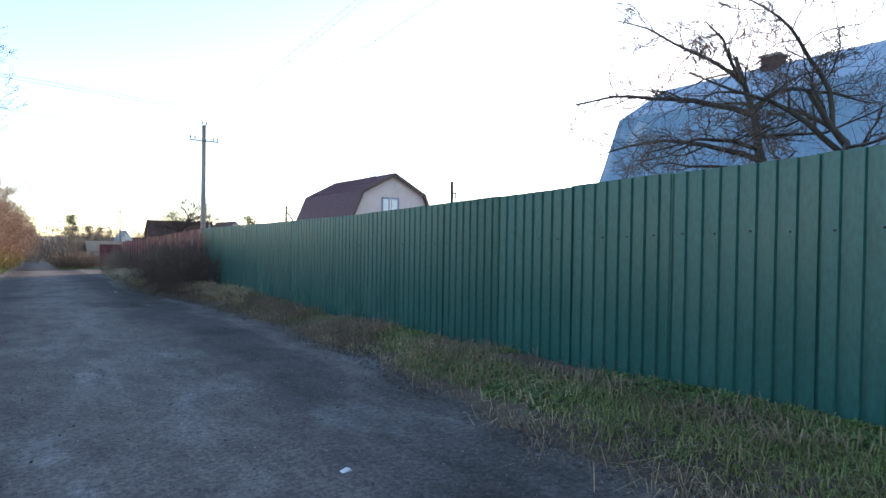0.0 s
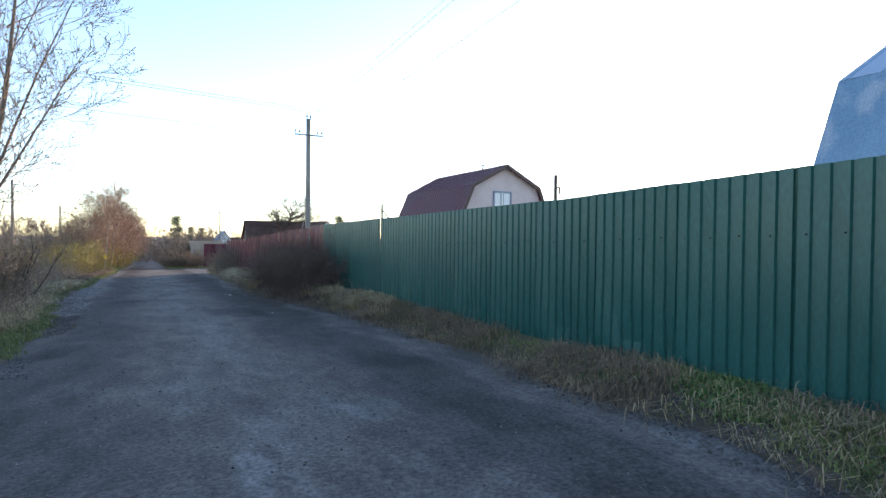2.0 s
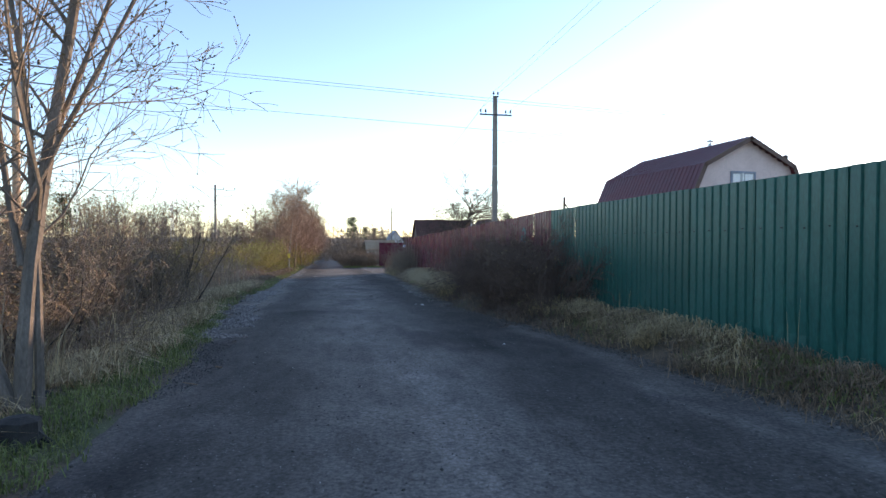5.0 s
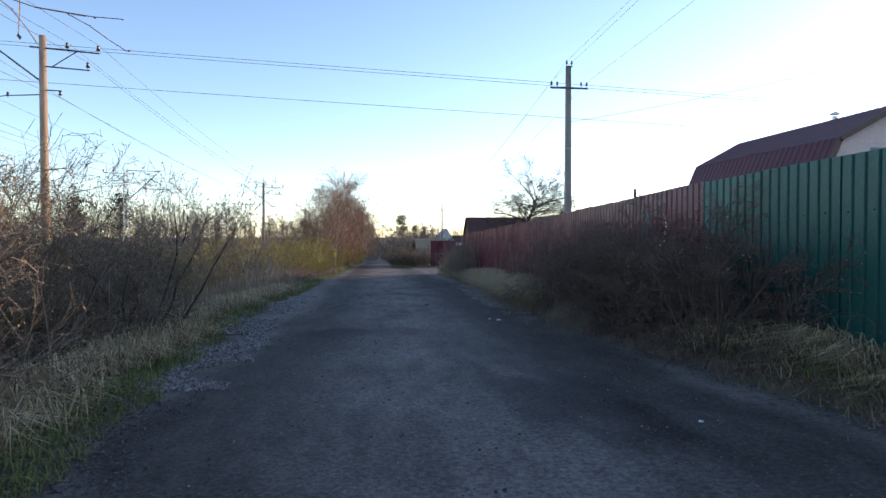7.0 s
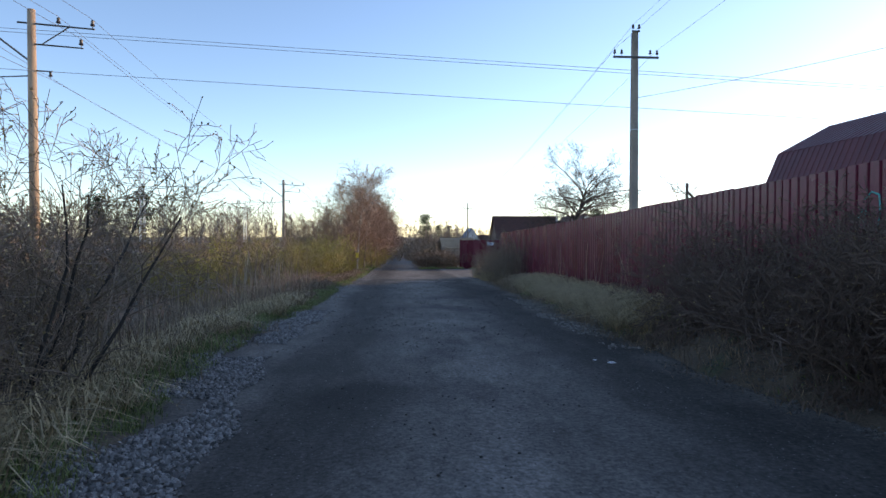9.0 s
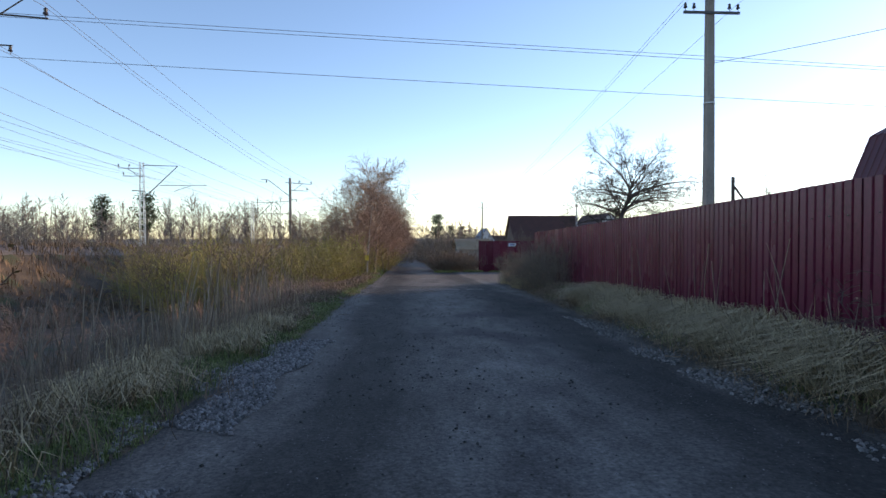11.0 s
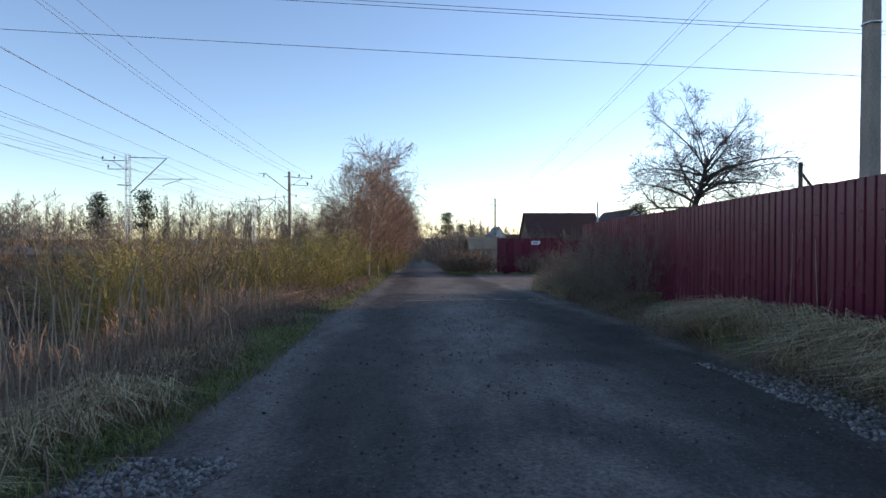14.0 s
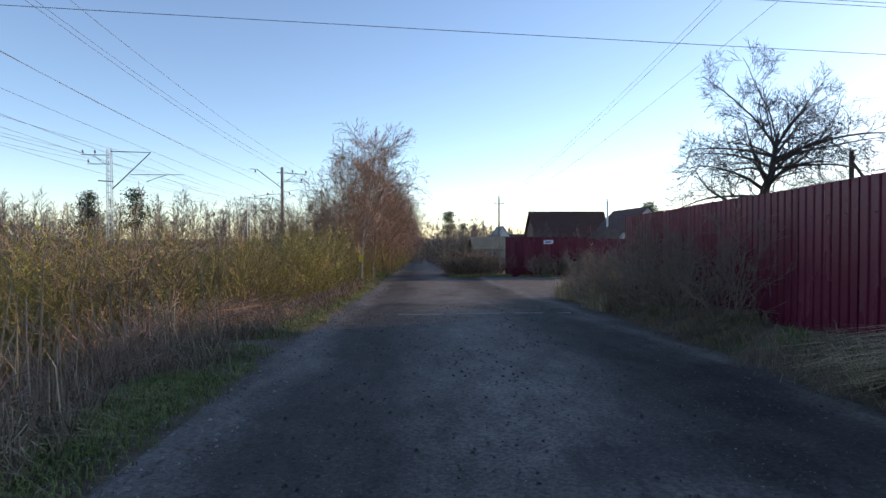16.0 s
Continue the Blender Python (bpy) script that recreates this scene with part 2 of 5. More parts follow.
M_PINE = material("pine_needles", (0.025, 0.05, 0.022), (0.045, 0.075, 0.03), scale=2, rough=0.8, bump=0.0, vary=0.15)
M_WOODS = material("far_bare_woods", (0.17, 0.135, 0.115), (0.25, 0.2, 0.17), scale=0.2, rough=0.95, bump=0.0)
M_DEBRIS = material("charred_wood", (0.02, 0.018, 0.017), (0.045, 0.04, 0.036), scale=8, rough=0.9, bump=0.5)
M_DULLSTONE = material("dull_dirty_gravel", (0.07, 0.063, 0.058), (0.125, 0.114, 0.106), scale=14, rough=0.95, bump=0.4, fine=90, island=0.45)
M_CANE = material("dead_pale_canes", (0.25, 0.18, 0.125), (0.38, 0.29, 0.205), scale=5, rough=0.85, bump=0.0, island=0.4)
M_CLOD = material("dark_dirt_clods", (0.045, 0.039, 0.035), (0.08, 0.07, 0.062), island=0.4, scale=12, rough=0.95, bump=0.3)
M_TILE = material("brown_red_roof_tiles", (0.07, 0.028, 0.024), (0.1, 0.042, 0.034), scale=1.2, rough=0.7, bump=0.2)
M_SHED = material("pale_brown_felt_roof", (0.36, 0.27, 0.19), (0.43, 0.33, 0.24), scale=1.0, rough=0.9, bump=0.2)
M_BLUEGREY = material("grey_blue_paint", (0.16, 0.2, 0.26), (0.22, 0.26, 0.33), scale=1.5, rough=0.6, bump=0.1)
M_SIGN = material("white_sign_enamel", (0.62, 0.68, 0.74), (0.7, 0.75, 0.8), scale=3, rough=0.4, bump=0.0)
M_SIGNINK = material("blue_sign_ink", (0.06, 0.1, 0.25), (0.08, 0.12, 0.3), scale=3, rough=0.5, bump=0.0)
M_TURQ = material("turquoise_spray_paint", (0.02, 0.3, 0.3), (0.04, 0.36, 0.34), scale=3, rough=0.5, bump=0.0)
M_RAIL = material("rusty_rail", (0.14, 0.08, 0.055), (0.22, 0.13, 0.09), scale=4, rough=0.6, bump=0.2, metal=0.5)
M_PAPER = material("yellow_notice", (0.7, 0.5, 0.05), (0.75, 0.55, 0.08), scale=3, rough=0.6, bump=0.0)
M_LITTER = material("pale_litter", (0.55, 0.55, 0.56), (0.65, 0.65, 0.66), scale=6, rough=0.7, bump=0.1)
m_glass = bpy.data.materials.new("window_glass")
m_glass.use_nodes = True
g_in = m_glass.node_tree.nodes["Principled BSDF"].inputs
g_in["Base Color"].default_value, g_in["Roughness"].default_value, g_in["Specular IOR Level"].default_value = (0.35, 0.36, 0.38, 1), 0.06, 0.9


# ---- mesh building ----
class Build:
    """Gathers vertices and faces for one mesh."""

    def __init__(self):
        self.v, self.f = [], []

    def box(self, x0, x1, y0, y1, z0, z1):
        k = len(self.v)
        self.v += [(x, y, z) for z in (z0, z1) for x, y in ((x0, y0), (x1, y0), (x1, y1), (x0, y1))]
        self.f += [tuple(k + i for i in q) for q in ((3, 2, 1, 0), (4, 5, 6, 7), (0, 1, 5, 4), (1, 2, 6, 5), (2, 3, 7, 6), (3, 0, 4, 7))]
        return self

    def tube(self, points, radii, sides=5, cap=True):
        pts = [Vector(p) for p in points]
        base = len(self.v)
        for i, p in enumerate(pts):
            d = (pts[min(i + 1, len(pts) - 1)] - pts[max(i - 1, 0)]).normalized()
            u = d.cross(Vector((0, 0, 1)) if abs(d.z) < 0.9 else Vector((1, 0, 0))).normalized()
            w = d.cross(u)
            for s in range(sides):
                a = 2 * math.pi * s / sides
                self.v.append(tuple(p + (u * math.cos(a) + w * math.sin(a)) * radii[i]))
        for i in range(len(pts) - 1):
            for s in range(sides):
                a, b = base + i * sides + s, base + i * sides + (s + 1) % sides
                self.f.append((a, b, b + sides, a + sides))
        if cap:
            self.f.append(tuple(base + s for s in range(sides))[::-1])
            self.f.append(tuple(base + (len(pts) - 1) * sides + s for s in range(sides)))
        return self

    def blade(self, p, d, up, length, width, bend):
        """A grass blade: two quads and a tip that bends over towards d."""
        p, d = Vector(p), Vector(d)
        side = Vector((-d.y, d.x, 0)).normalized() * width * 0.5
        a = p + Vector((0, 0, up * length * 0.55)) + d * (length * bend * 0.3)
        b = p + Vector((0, 0, up * length * (1 - 0.55 * bend))) + d * (length * bend)
        k = len(self.v)
        self.v += [tuple(p - side), tuple(p + side), tuple(a - side * 0.8), tuple(a + side * 0.8), tuple(b)]
        self.f += [(k, k + 1, k + 3, k + 2), (k + 2, k + 3, k + 4)]

    def leaf(self, p, d, size):
        p = Vector(p)
        u = Vector(d).normalized()
        s = u.cross(Vector((0.3, 0.5, 0.8))).normalized() * size * 0.35
        k = len(self.v)
        self.v += [tuple(p), tuple(p + u * size * 0.5 + s), tuple(p + u * size), tuple(p + u * size * 0.5 - s)]
        self.f.append((k, k + 1, k + 2, k + 3))

    def data(self, name, mat, smooth=False):
        me = bpy.data.meshes.new(name)
        me.from_pydata(self.v, [], self.f)
        me.materials.append(mat)
        if smooth:
            me.polygons.foreach_set("use_smooth", [True] * len(me.polygons))
        me.update()
        return me


def part(name, b, mat, parent, label="", smooth=False):
    ob = new(name, b.data(name, mat, smooth) if isinstance(b, Build) else b)
    ob.parent = parent
    if label:
        tagged(ob, label)
    return ob


def thing(name, label, category, at=(0, 0, 0), group="", turn=0.0):
    ob = new(name)
    ob.empty_display_size = 0.3
    ob.matrix_world = pose(*at, 0, 0, turn)
    return tagged(ob, label, category, group)


def solid(name, b, mat, label, category="", kind="", group="", smooth=False):
    return tagged(new(name, b.data(name, mat, smooth)), label, category, group, kind)


# ---- the lie of the land: everything slopes gently down along the road ----
def slope(y):
    return -0.0292 * max(-60.0, min(y, 140.0))


def smooth_step(v, a, b):
    k = min(1.0, max(0.0, (v - a) / (b - a)))
    return k * k * (3 - 2 * k)


FENCE_X = 5.15


def verge(y):
    """Height of the bank on which the fences stand."""
    return (0.19 + 0.2 * smooth_step(y, 9, 21)) * (1 - smooth_step(y, 50, 53.5))


LEFT_EDGE = [(-20, -2.0), (12, -1.95), (18, -1.95), (21, -2.15), (24, -2.5), (27, -2.75), (31, -2.75), (34, -2.55), (44, -2.6), (54, -2.4), (80, -2.4), (150, -1.9)]
RIGHT_EDGE = [(-20, 3.2), (3, 3.3), (5, 3.6), (7.5, 3.95), (11.5, 4.25), (18, 4.3), (22, 3.75), (25, 3.5), (32, 3.75), (38, 3.95), (45, 4.35), (50, 4.9), (53, 5.4), (68, 5.0), (70, 3.4), (72, 1.75), (80, 1.7), (150, 2.4)]


def lerp_table(table, v):
    if v <= table[0][0]:
        return table[0][1]
    for (a, p), (b, q) in zip(table, table[1:]):
        if v <= b:
            return p + (q - p) * (v - a) / (b - a)
    return table[-1][1]


def left_edge(y):
    """Where the lane ends at the ditch side."""
    return lerp_table(LEFT_EDGE, y) + 0.13 * noise.noise(Vector((0, y * 0.45, 3))) + 0.06 * noise.noise(Vector((0, y * 1.9, 8)))


def right_edge(y):
    """Where the lane ends at the fence side."""
    return lerp_table(RIGHT_EDGE, y) + 0.14 * noise.noise(Vector((5, y * 0.5, 3))) + 0.06 * noise.noise(Vector((5, y * 2.1, 8)))


def land(x, y):
    """Height of the ground."""
    h = 0.0
    dl, dr = left_edge(y) - x, x - right_edge(y)
    if dr > -0.2:
        h = verge(y) * smooth_step(dr, -0.15, 0.7)
    elif dl > 0:
        far = 1 - smooth_step(y, 75, 95)
        h = 0.07 * smooth_step(dl, 0.0, 0.35) - 0.95 * smooth_step(dl, 0.85, 3.5) * (0.35 + 0.65 * far)
        h += 2.95 * smooth_step(-x, 15.5, 21.0) - 2.2 * smooth_step(-x, 36.0, 41.0)
    if dl > 0.15 or dr > 0.0:
        h += 0.05 * noise.noise(Vector((x * 0.9, y * 0.9, 0))) + 0.12 * noise.noise(Vector((x * 0.23, y * 0.23, 4))) * smooth_step(abs(x), 5, 9)
    return slope(y) + h


def sheet(name, xs, ys, height, mat, label, kind="structure"):
    v = [(x, y, height(x, y)) for y in ys for x in xs]
    w = len(xs)
    f = [(j * w + i, j * w + i + 1, (j + 1) * w + i + 1, (j + 1) * w + i) for j in range(len(ys) - 1) for i in range(w - 1)]
    b = Build()
    b.v, b.f = v, f
    return solid(name, b, mat, label, kind=kind, smooth=True)


def steps(a, b, d):
    k = max(1, round((b - a) / d))
    return [a + (b - a) * i / k for i in range(k)]


GX = [-2500, -1200, -500, -250, -120] + steps(-80, -42, 6) + steps(-42, -12, 1.5) + steps(-12, -3.4, 0.45) + steps(-3.4, -1.6, 0.15) + steps(-1.6, 3.2, 1.2) + steps(3.2, 6.2, 0.2) + steps(6.2, 14, 1.5) + steps(14, 80, 11) + [80, 150, 300, 700, 1500, 2500]
GY = [-600, -200, -80, -40, -20] + steps(-12, 60, 0.5) + steps(60, 150, 2.5) + [150, 180, 250, 400, 800, 1600, 3000]


def under(x, y):
    on_road = left_edge(y) + 0.1 < x < right_edge(y) - 0.1 and y < 150 or x > 3 and 53.5 < y < 69.5
    return land(x, y) - (0.12 if on_road else 0.0)


ground = sheet("ground", GX, GY, under, M_EARTH, "dark bare earth with sparse dead grass")
ground.data.materials.append(M_BALLAST)
for poly in ground.data.polygons:
    cx = poly.center.x
    if -36.5 < cx < -20.2 and -70 < poly.center.y < 400:
        poly.material_index = 1


HOLLOWS = ((1.1, 20.7, 0.4, 0.035), (2.3, 9.5, 0.6, 0.03), (2.5, 31.5, 0.7, 0.03), (0.2, 27.5, 0.5, 0.02), (1.4, 38.5, 0.6, 0.025), (-1.2, 22.5, 0.5, 0.03), (2.9, 41.0, 0.6, 0.03), (2.0, 14.0, 0.6, 0.025))


def road_height(x, y):
    inside = min(x - left_edge(y), right_edge(y) - x)
    h = 0.018 * noise.noise(Vector((x * 0.8, y * 0.5, 2))) + 0.02 * noise.noise(Vector((x * 0.3, y * 0.2, 7))) + 0.006 * noise.noise(Vector((x * 4, y * 4, 1)))
    for hx, hy, r, deep in HOLLOWS:
        k = ((x - hx) ** 2 + ((y - hy) * 0.7) ** 2) / (r * r)
        if k < 6:
            h -= deep * math.exp(-k)
    return slope(y) + 0.012 + h - 0.1 * (1 - smooth_step(inside, -0.4, 0.15))


def surface(x, y):
    """Whatever lies on top: the lane within its edges, the ground beside it."""
    return max(land(x, y), road_height(x, y)) if left_edge(y) - 0.4 < x < right_edge(y) + 0.3 else land(x, y)


rb = Build()
road_ys = steps(-12, 60, 0.22) + steps(60, 150, 0.8) + [150]
for y in road_ys:
    a, c = left_edge(y) - 0.45, right_edge(y) + 0.4
    rb.v += [(a + (c - a) * i / 52, y, road_height(a + (c - a) * i / 52, y)) for i in range(53)]
rb.f = [(j * 53 + i, j * 53 + i + 1, j * 53 + i + 54, j * 53 + i + 53) for j in range(len(road_ys) - 1) for i in range(52)]
road = solid("road", rb, M_ROAD, "worn grey dirt lane with dark damp tracks and pale dust", kind="structure", smooth=True)
side_road = sheet("side_road", steps(3.0, 40, 0.7), steps(52.6, 70.2, 0.4), lambda x, y: slope(y) + 0.02 + 0.02 * noise.noise(Vector((x * 0.5, y * 0.5, 3))) - 0.25 * (1 - smooth_step(y, 52.6, 54.2)), M_ROAD, "dusty dirt side road leading off between fences")


# ---- corrugated fences ----
TOP = [(-12, 2.70), (1.8, 2.26), (10.4, 1.98), (22.8, 1.83), (32.6, 1.51), (39.7, 1.28), (47.7, 1.07), (60, 0.7)]


def steel_sheet(length, ribs, top, bottom, dent=0.0, rng=random, deep=0.027):
    """One corrugated sheet along local y, facing -x: wide pans between narrow grooves, with rolled thickness."""
    prof = []
    pitch = length / ribs
    for i in range(ribs):
        y = i * pitch
        prof += [(y, 0.0), (y + pitch * 0.68, 0.0), (y + pitch * 0.73, deep), (y + pitch * 0.93, deep)]
    prof.append((length, 0.0))
    levels = 7
    b = Build()
    for side in (0.0, 0.004):
        for k in range(levels):
            u = k / (levels - 1)
            for y, x in prof:
                z = bottom(y) + (top(y) - bottom(y)) * u
                dx = dent * (1 - u) ** 3 * noise.noise(Vector((y * 3, u * 4, length + top(0)))) + 0.006 * noise.noise(Vector((y * 1.5 + top(0) * 9, u * 3, 5)))
                b.v.append((x + side + dx, y, z))
    w = len(prof)
    n = w * levels
    for k in range(levels - 1):
        for i in range(w - 1):
            a = k * w + i
            b.f.append((a, a + w, a + w + 1, a + 1))
            b.f.append((n + a, n + a + 1, n + a + w + 1, n + a + w))
    for i in range(w - 1):
        a, c = (levels - 1) * w + i, i
        b.f.append((a, a + n, a + n + 1, a + 1))
        b.f.append((c + 1, c + 1 + n, c + n, c))
    return b


def fence_along_road(name, label, mat, seams, ribs, screw_rows, dents=()):
    fence = thing(name, label, "fence", (FENCE_X, seams[0], slope(seams[0])))
    rng = random.Random(len(seams))
    z0 = slope(seams[0])
    screw = Build().tube([(-0.012, 0, 0), (-0.005, 0, 0), (0.004, 0, 0)], [0.005, 0.009, 0.011], 6).data("screw", M_SCREW)
    for a, c in zip(seams, seams[1:]):
        jag, lean = rng.uniform(-0.012, 0.012), rng.uniform(-0.008, 0.008)
        dent = 0.12 if any(a <= d < c for d in dents) else 0.015
        b = steel_sheet(c - a + 0.02, ribs, lambda y: lerp_table(TOP, a + y) + jag - z0, lambda y: slope(a + y) + verge(a + y) - 0.15 - z0, dent, rng)
        s = part("sheet", b, mat, fence)
        s.location = (lean + rng.uniform(-0.004, 0.004), a - seams[0], 0)
        pitch = (c - a) / ribs
        for row in screw_rows:
            for i in range(1, ribs, 2):
                y = (i + 0.27) * pitch
                k = part("screw", screw, M_SCREW, s)
                k.location = (-0.004, y, lerp_table(TOP, a + y) - row + rng.uniform(-0.01, 0.01) - z0)
    return fence


green_seams = [11.14 + 1.307 * i for i in range(-16, 10)]
fence_along_road("green_fence", "green painted corrugated steel fence beside the lane", M_GREEN, green_seams, 8, (0.62,), (8.6, 9.9, 13.0, 16.2))
red_seams = [green_seams[-1] + 0.03 + 1.15 * i for i in range(23)]
red_fence = fence_along_road("crimson_fence", "crimson corrugated steel fence on a grassy bank", M_RED, red_seams, 7, (0.45,))
RED_END = red_seams[-1]
# where the crimson fence turns the corner along the side road
return_fence = thing("crimson_fence", "crimson corrugated steel fence along the side road", "fence", (FENCE_X, RED_END, slope(RED_END)))
for i in range(10):
    b = steel_sheet(1.17, 7, lambda y: lerp_table(TOP, RED_END) - slope(RED_END), lambda y: -0.1)
    s = part("sheet", b, M_RED, return_fence)
    s.matrix_basis = pose(0.03 + 1.15 * i, 0.02, 0, 0, 0, -90)

# the fence and gate beyond the side road
GATE_Y = 71.0
gate_fence = thing("crimson_gate_fence", "crimson corrugated steel fence with a gate, facing the side road", "fence", (5.5, GATE_Y, slope(GATE_Y)))
gx = 0.0
for i, (w, h) in enumerate([(1.2, 2.62)] * 4 + [(1.2, 2.5)] * 3 + [(1.2, 2.44)] * 9):
    b = steel_sheet(w + 0.01, 7, lambda y: h, lambda y: -0.1)
    s = part("sheet" if i not in (4, 5, 6) else "gate_leaf", b, M_RED, gate_fence)
    s.matrix_basis = pose(gx + w, 0, 0, 0, 0, 90)
    gx += w
for i in range(4):
    b = Build().box(-0.04, 0.04, 0.03, 0.11, -0.2, 2.66 if i < 3 else 2.5)
    p = part("post", b, M_RED, gate_fence)
    p.location = (4.8 * i, 0, 0)
sign = thing("number_plate", "small white enamel plate screwed to the crimson gate", "sign", (8.31, GATE_Y - 0.05, 0.21))
part("plate", Build().box(-0.3, 0.28, -0.006, 0.03, -0.13, 0.13), M_SIGN, sign)
part("border", Build().box(0.28, 0.34, -0.006, 0.03, -0.07, 0.13), M_SIGN, sign)
part("lettering", Build().box(-0.2, 0.18, -0.012, -0.006, -0.05, 0.04), M_SIGNINK, sign, "blue illegible lettering")
mark = thing("paint_mark", "turquoise spray paint scrawl on the crimson fence", "paint mark", (FENCE_X - 0.012, 24.72, 1.02))
for pts in (((0.02, 0.36), (0.0, 0.2), (0.03, 0.0)), ((0.02, 0.36), (0.12, 0.4), (0.22, 0.32)), ((0.24, 0.2), (0.3, 0.12), (0.22, 0.05), (0.2, 0.2))):
    part("stroke", Build().tube([(0, y, z) for y, z in pts], [0.012] * len(pts), 4), M_TURQ, mark)


# ---- poles and wires ----
def insulator(parent, x, y, z, size=1.0):
    k = size
    b = Build().tube([(0, 0, 0), (0, 0, 0.1 * k), (0, 0, 0.11 * k), (0, 0, 0.17 * k), (0, 0, 0.18 * k), (0, 0, 0.26 * k), (0, 0, 0.3 * k)], [0.012 * k, 0.012 * k, 0.075 * k, 0.06 * k, 0.045 * k, 0.055 * k, 0.02 * k], 8)
    ob = part("insulator", b, M_INSUL, parent, "dark porcelain insulator")
    ob.location = (x, y, z)
    return ob


def utility_pole(x, y, top, label, foot=None):
    """A concrete pole with a short crossarm and six insulators."""
    z = slope(y) if foot is None else foot
    h = top - z
    pole = thing("utility_pole", label, "utility pole", (x, y, z))
    b = Build()
    for u, w, d in ((-0.3, 0.16, 0.14), (h, 0.105, 0.09)):
        b.v += [(-w, -d, u), (-w * 0.7, -d * 1.15, u), (w * 0.7, -d * 1.15, u), (w, -d, u), (w, d, u), (w * 0.7, d * 1.15, u), (-w * 0.7, d * 1.15, u), (-w, d, u)]
    b.f += [(i, (i + 1) % 8, 8 + (i + 1) % 8, 8 + i) for i in range(8)] + [tuple(range(8))[::-1], tuple(range(8, 16))]
    part("shaft", b, M_POLE, pole)
    part("crossarm", Build().box(-0.92, 0.92, -0.15, -0.1, h - 1.06, h - 0.98), M_STEEL, pole, "dark steel crossarm")
    part("top_bracket", Build().box(-0.16, 0.16, -0.14, -0.1, h - 0.03, h + 0.03), M_STEEL, pole)
    part("band", Build().tube([(0, 0, h * 0.62), (0, 0, h * 0.62 + 0.03)], [0.19, 0.19], 8), M_GALV, pole, "pale metal band")
    for ix in (-0.86, -0.58, 0.58, 0.86):
        insulator(pole, ix, -0.125, h - 0.98, 0.85)
    for ix in (-0.12, 0.12):
        insulator(pole, ix, -0.12, h + 0.02, 0.85)
    return pole


utility_pole(9.15, 40.85, 9.0, "weathered concrete utility pole with six insulators, behind the crimson fence")
utility_pole(13.35, 129.0, 7.3, "thin concrete utility pole far down the lane")


def wire(name, a, b, sag, r, label, group):
    a, b = Vector(a), Vector(b)
    pts = [a.lerp(b, i / 14) - Vector((0, 0, sag * 4 * (i / 14) * (1 - i / 14))) for i in range(15)]
    return solid(name, Build().tube(pts, [r] * 15, 4), M_WIRE, label, "wire", group=group)


for dx, z in ((-0.86, 8.28), (0.86, 8.28), (-0.12, 9.25)):
    wire("overhead_wire", (9.15 + dx, 40.73, z), (7.6 + dx, -22, z + 1.9), 0.7, 0.006, "thin overhead power wire strung between poles", "lane power line")
    wire("overhead_wire", (9.15 + dx, 40.73, z), (13.35 + dx, 128.9, z - 1.72), 1.3, 0.008, "thin overhead power wire strung between poles", "lane power line")
wire("service_wire", (9.2, 40.8, 6.4), (30, 36, 11.0), 0.4, 0.009, "thin service wire running from the pole", "lane power line")
for y, z in ((67.2, 17.1), (67.0, 16.75), (66.8, 13.7)):
    wire("crossing_wire", (-130, y, z + 5.2), (130, y + 2, z - 5.2), 0.6, 0.019, "power wire crossing high over the lane", "crossing power line")


def catenary_pole(x, y, top, mat, label, thick=0.2):
    """A round railway pole with two arms over the verge, and a cantilever over the track."""
    foot = land(x, y)
    h = top - foot
    pole = thing("railway_pole", label, "railway pole", (x, y, foot))
    part("shaft", Build().tube([(0, 0, -0.3), (0, 0, h * 0.5), (0, 0, h)], [thick, thick * 0.88, thick * 0.74], 12), mat, pole, smooth=True)
    part("upper_arm", Build().tube([(-0.65, 0, h - 0.62), (2.95, 0, h - 0.88)], [0.05, 0.04], 5), M_STEEL, pole)
    part("arm_brace", Build().tube([(1.75, 0, h - 0.8), (0.45, 0, h - 1.68)], [0.03, 0.03], 5), M_STEEL, pole)
    part("lower_arm", Build().tube([(-0.1, 0, h - 1.65), (2.4, 0, h - 1.82)], [0.045, 0.035], 5), M_STEEL, pole)
    part("bracket", Build().tube([(0.05, 0, h - 2.95), (0.95, 0, h - 2.98)], [0.04, 0.03], 5), M_STEEL, pole)
    part("strut", Build().tube([(-0.1, 0, h - 2.5), (-3.0, 0, h - 0.25), (-3.9, 0, h - 0.2)], [0.05, 0.045, 0.03], 5), M_STEEL, pole)
    part("registration_arm", Build().tube([(-0.1, 0, h - 3.2), (-1.9, 0, h - 3.3), (-4.6, 0, h - 3.75)], [0.035, 0.03, 0.02], 5), M_STEEL, pole)
    insulator(pole, 1.25, 0, h - 0.78, 1.5)
    insulator(pole, 2.85, 0, h - 0.88, 1.5)
    insulator(pole, 2.3, 0, h - 1.82, 1.5)
    insulator(pole, 0.85, 0, h - 3.35, 1.2)
    insulator(pole, -3.2, 0, h - 0.75, 1.5)
    insulator(pole, -1.8, 0, h - 3.45, 1.2)
    return pole


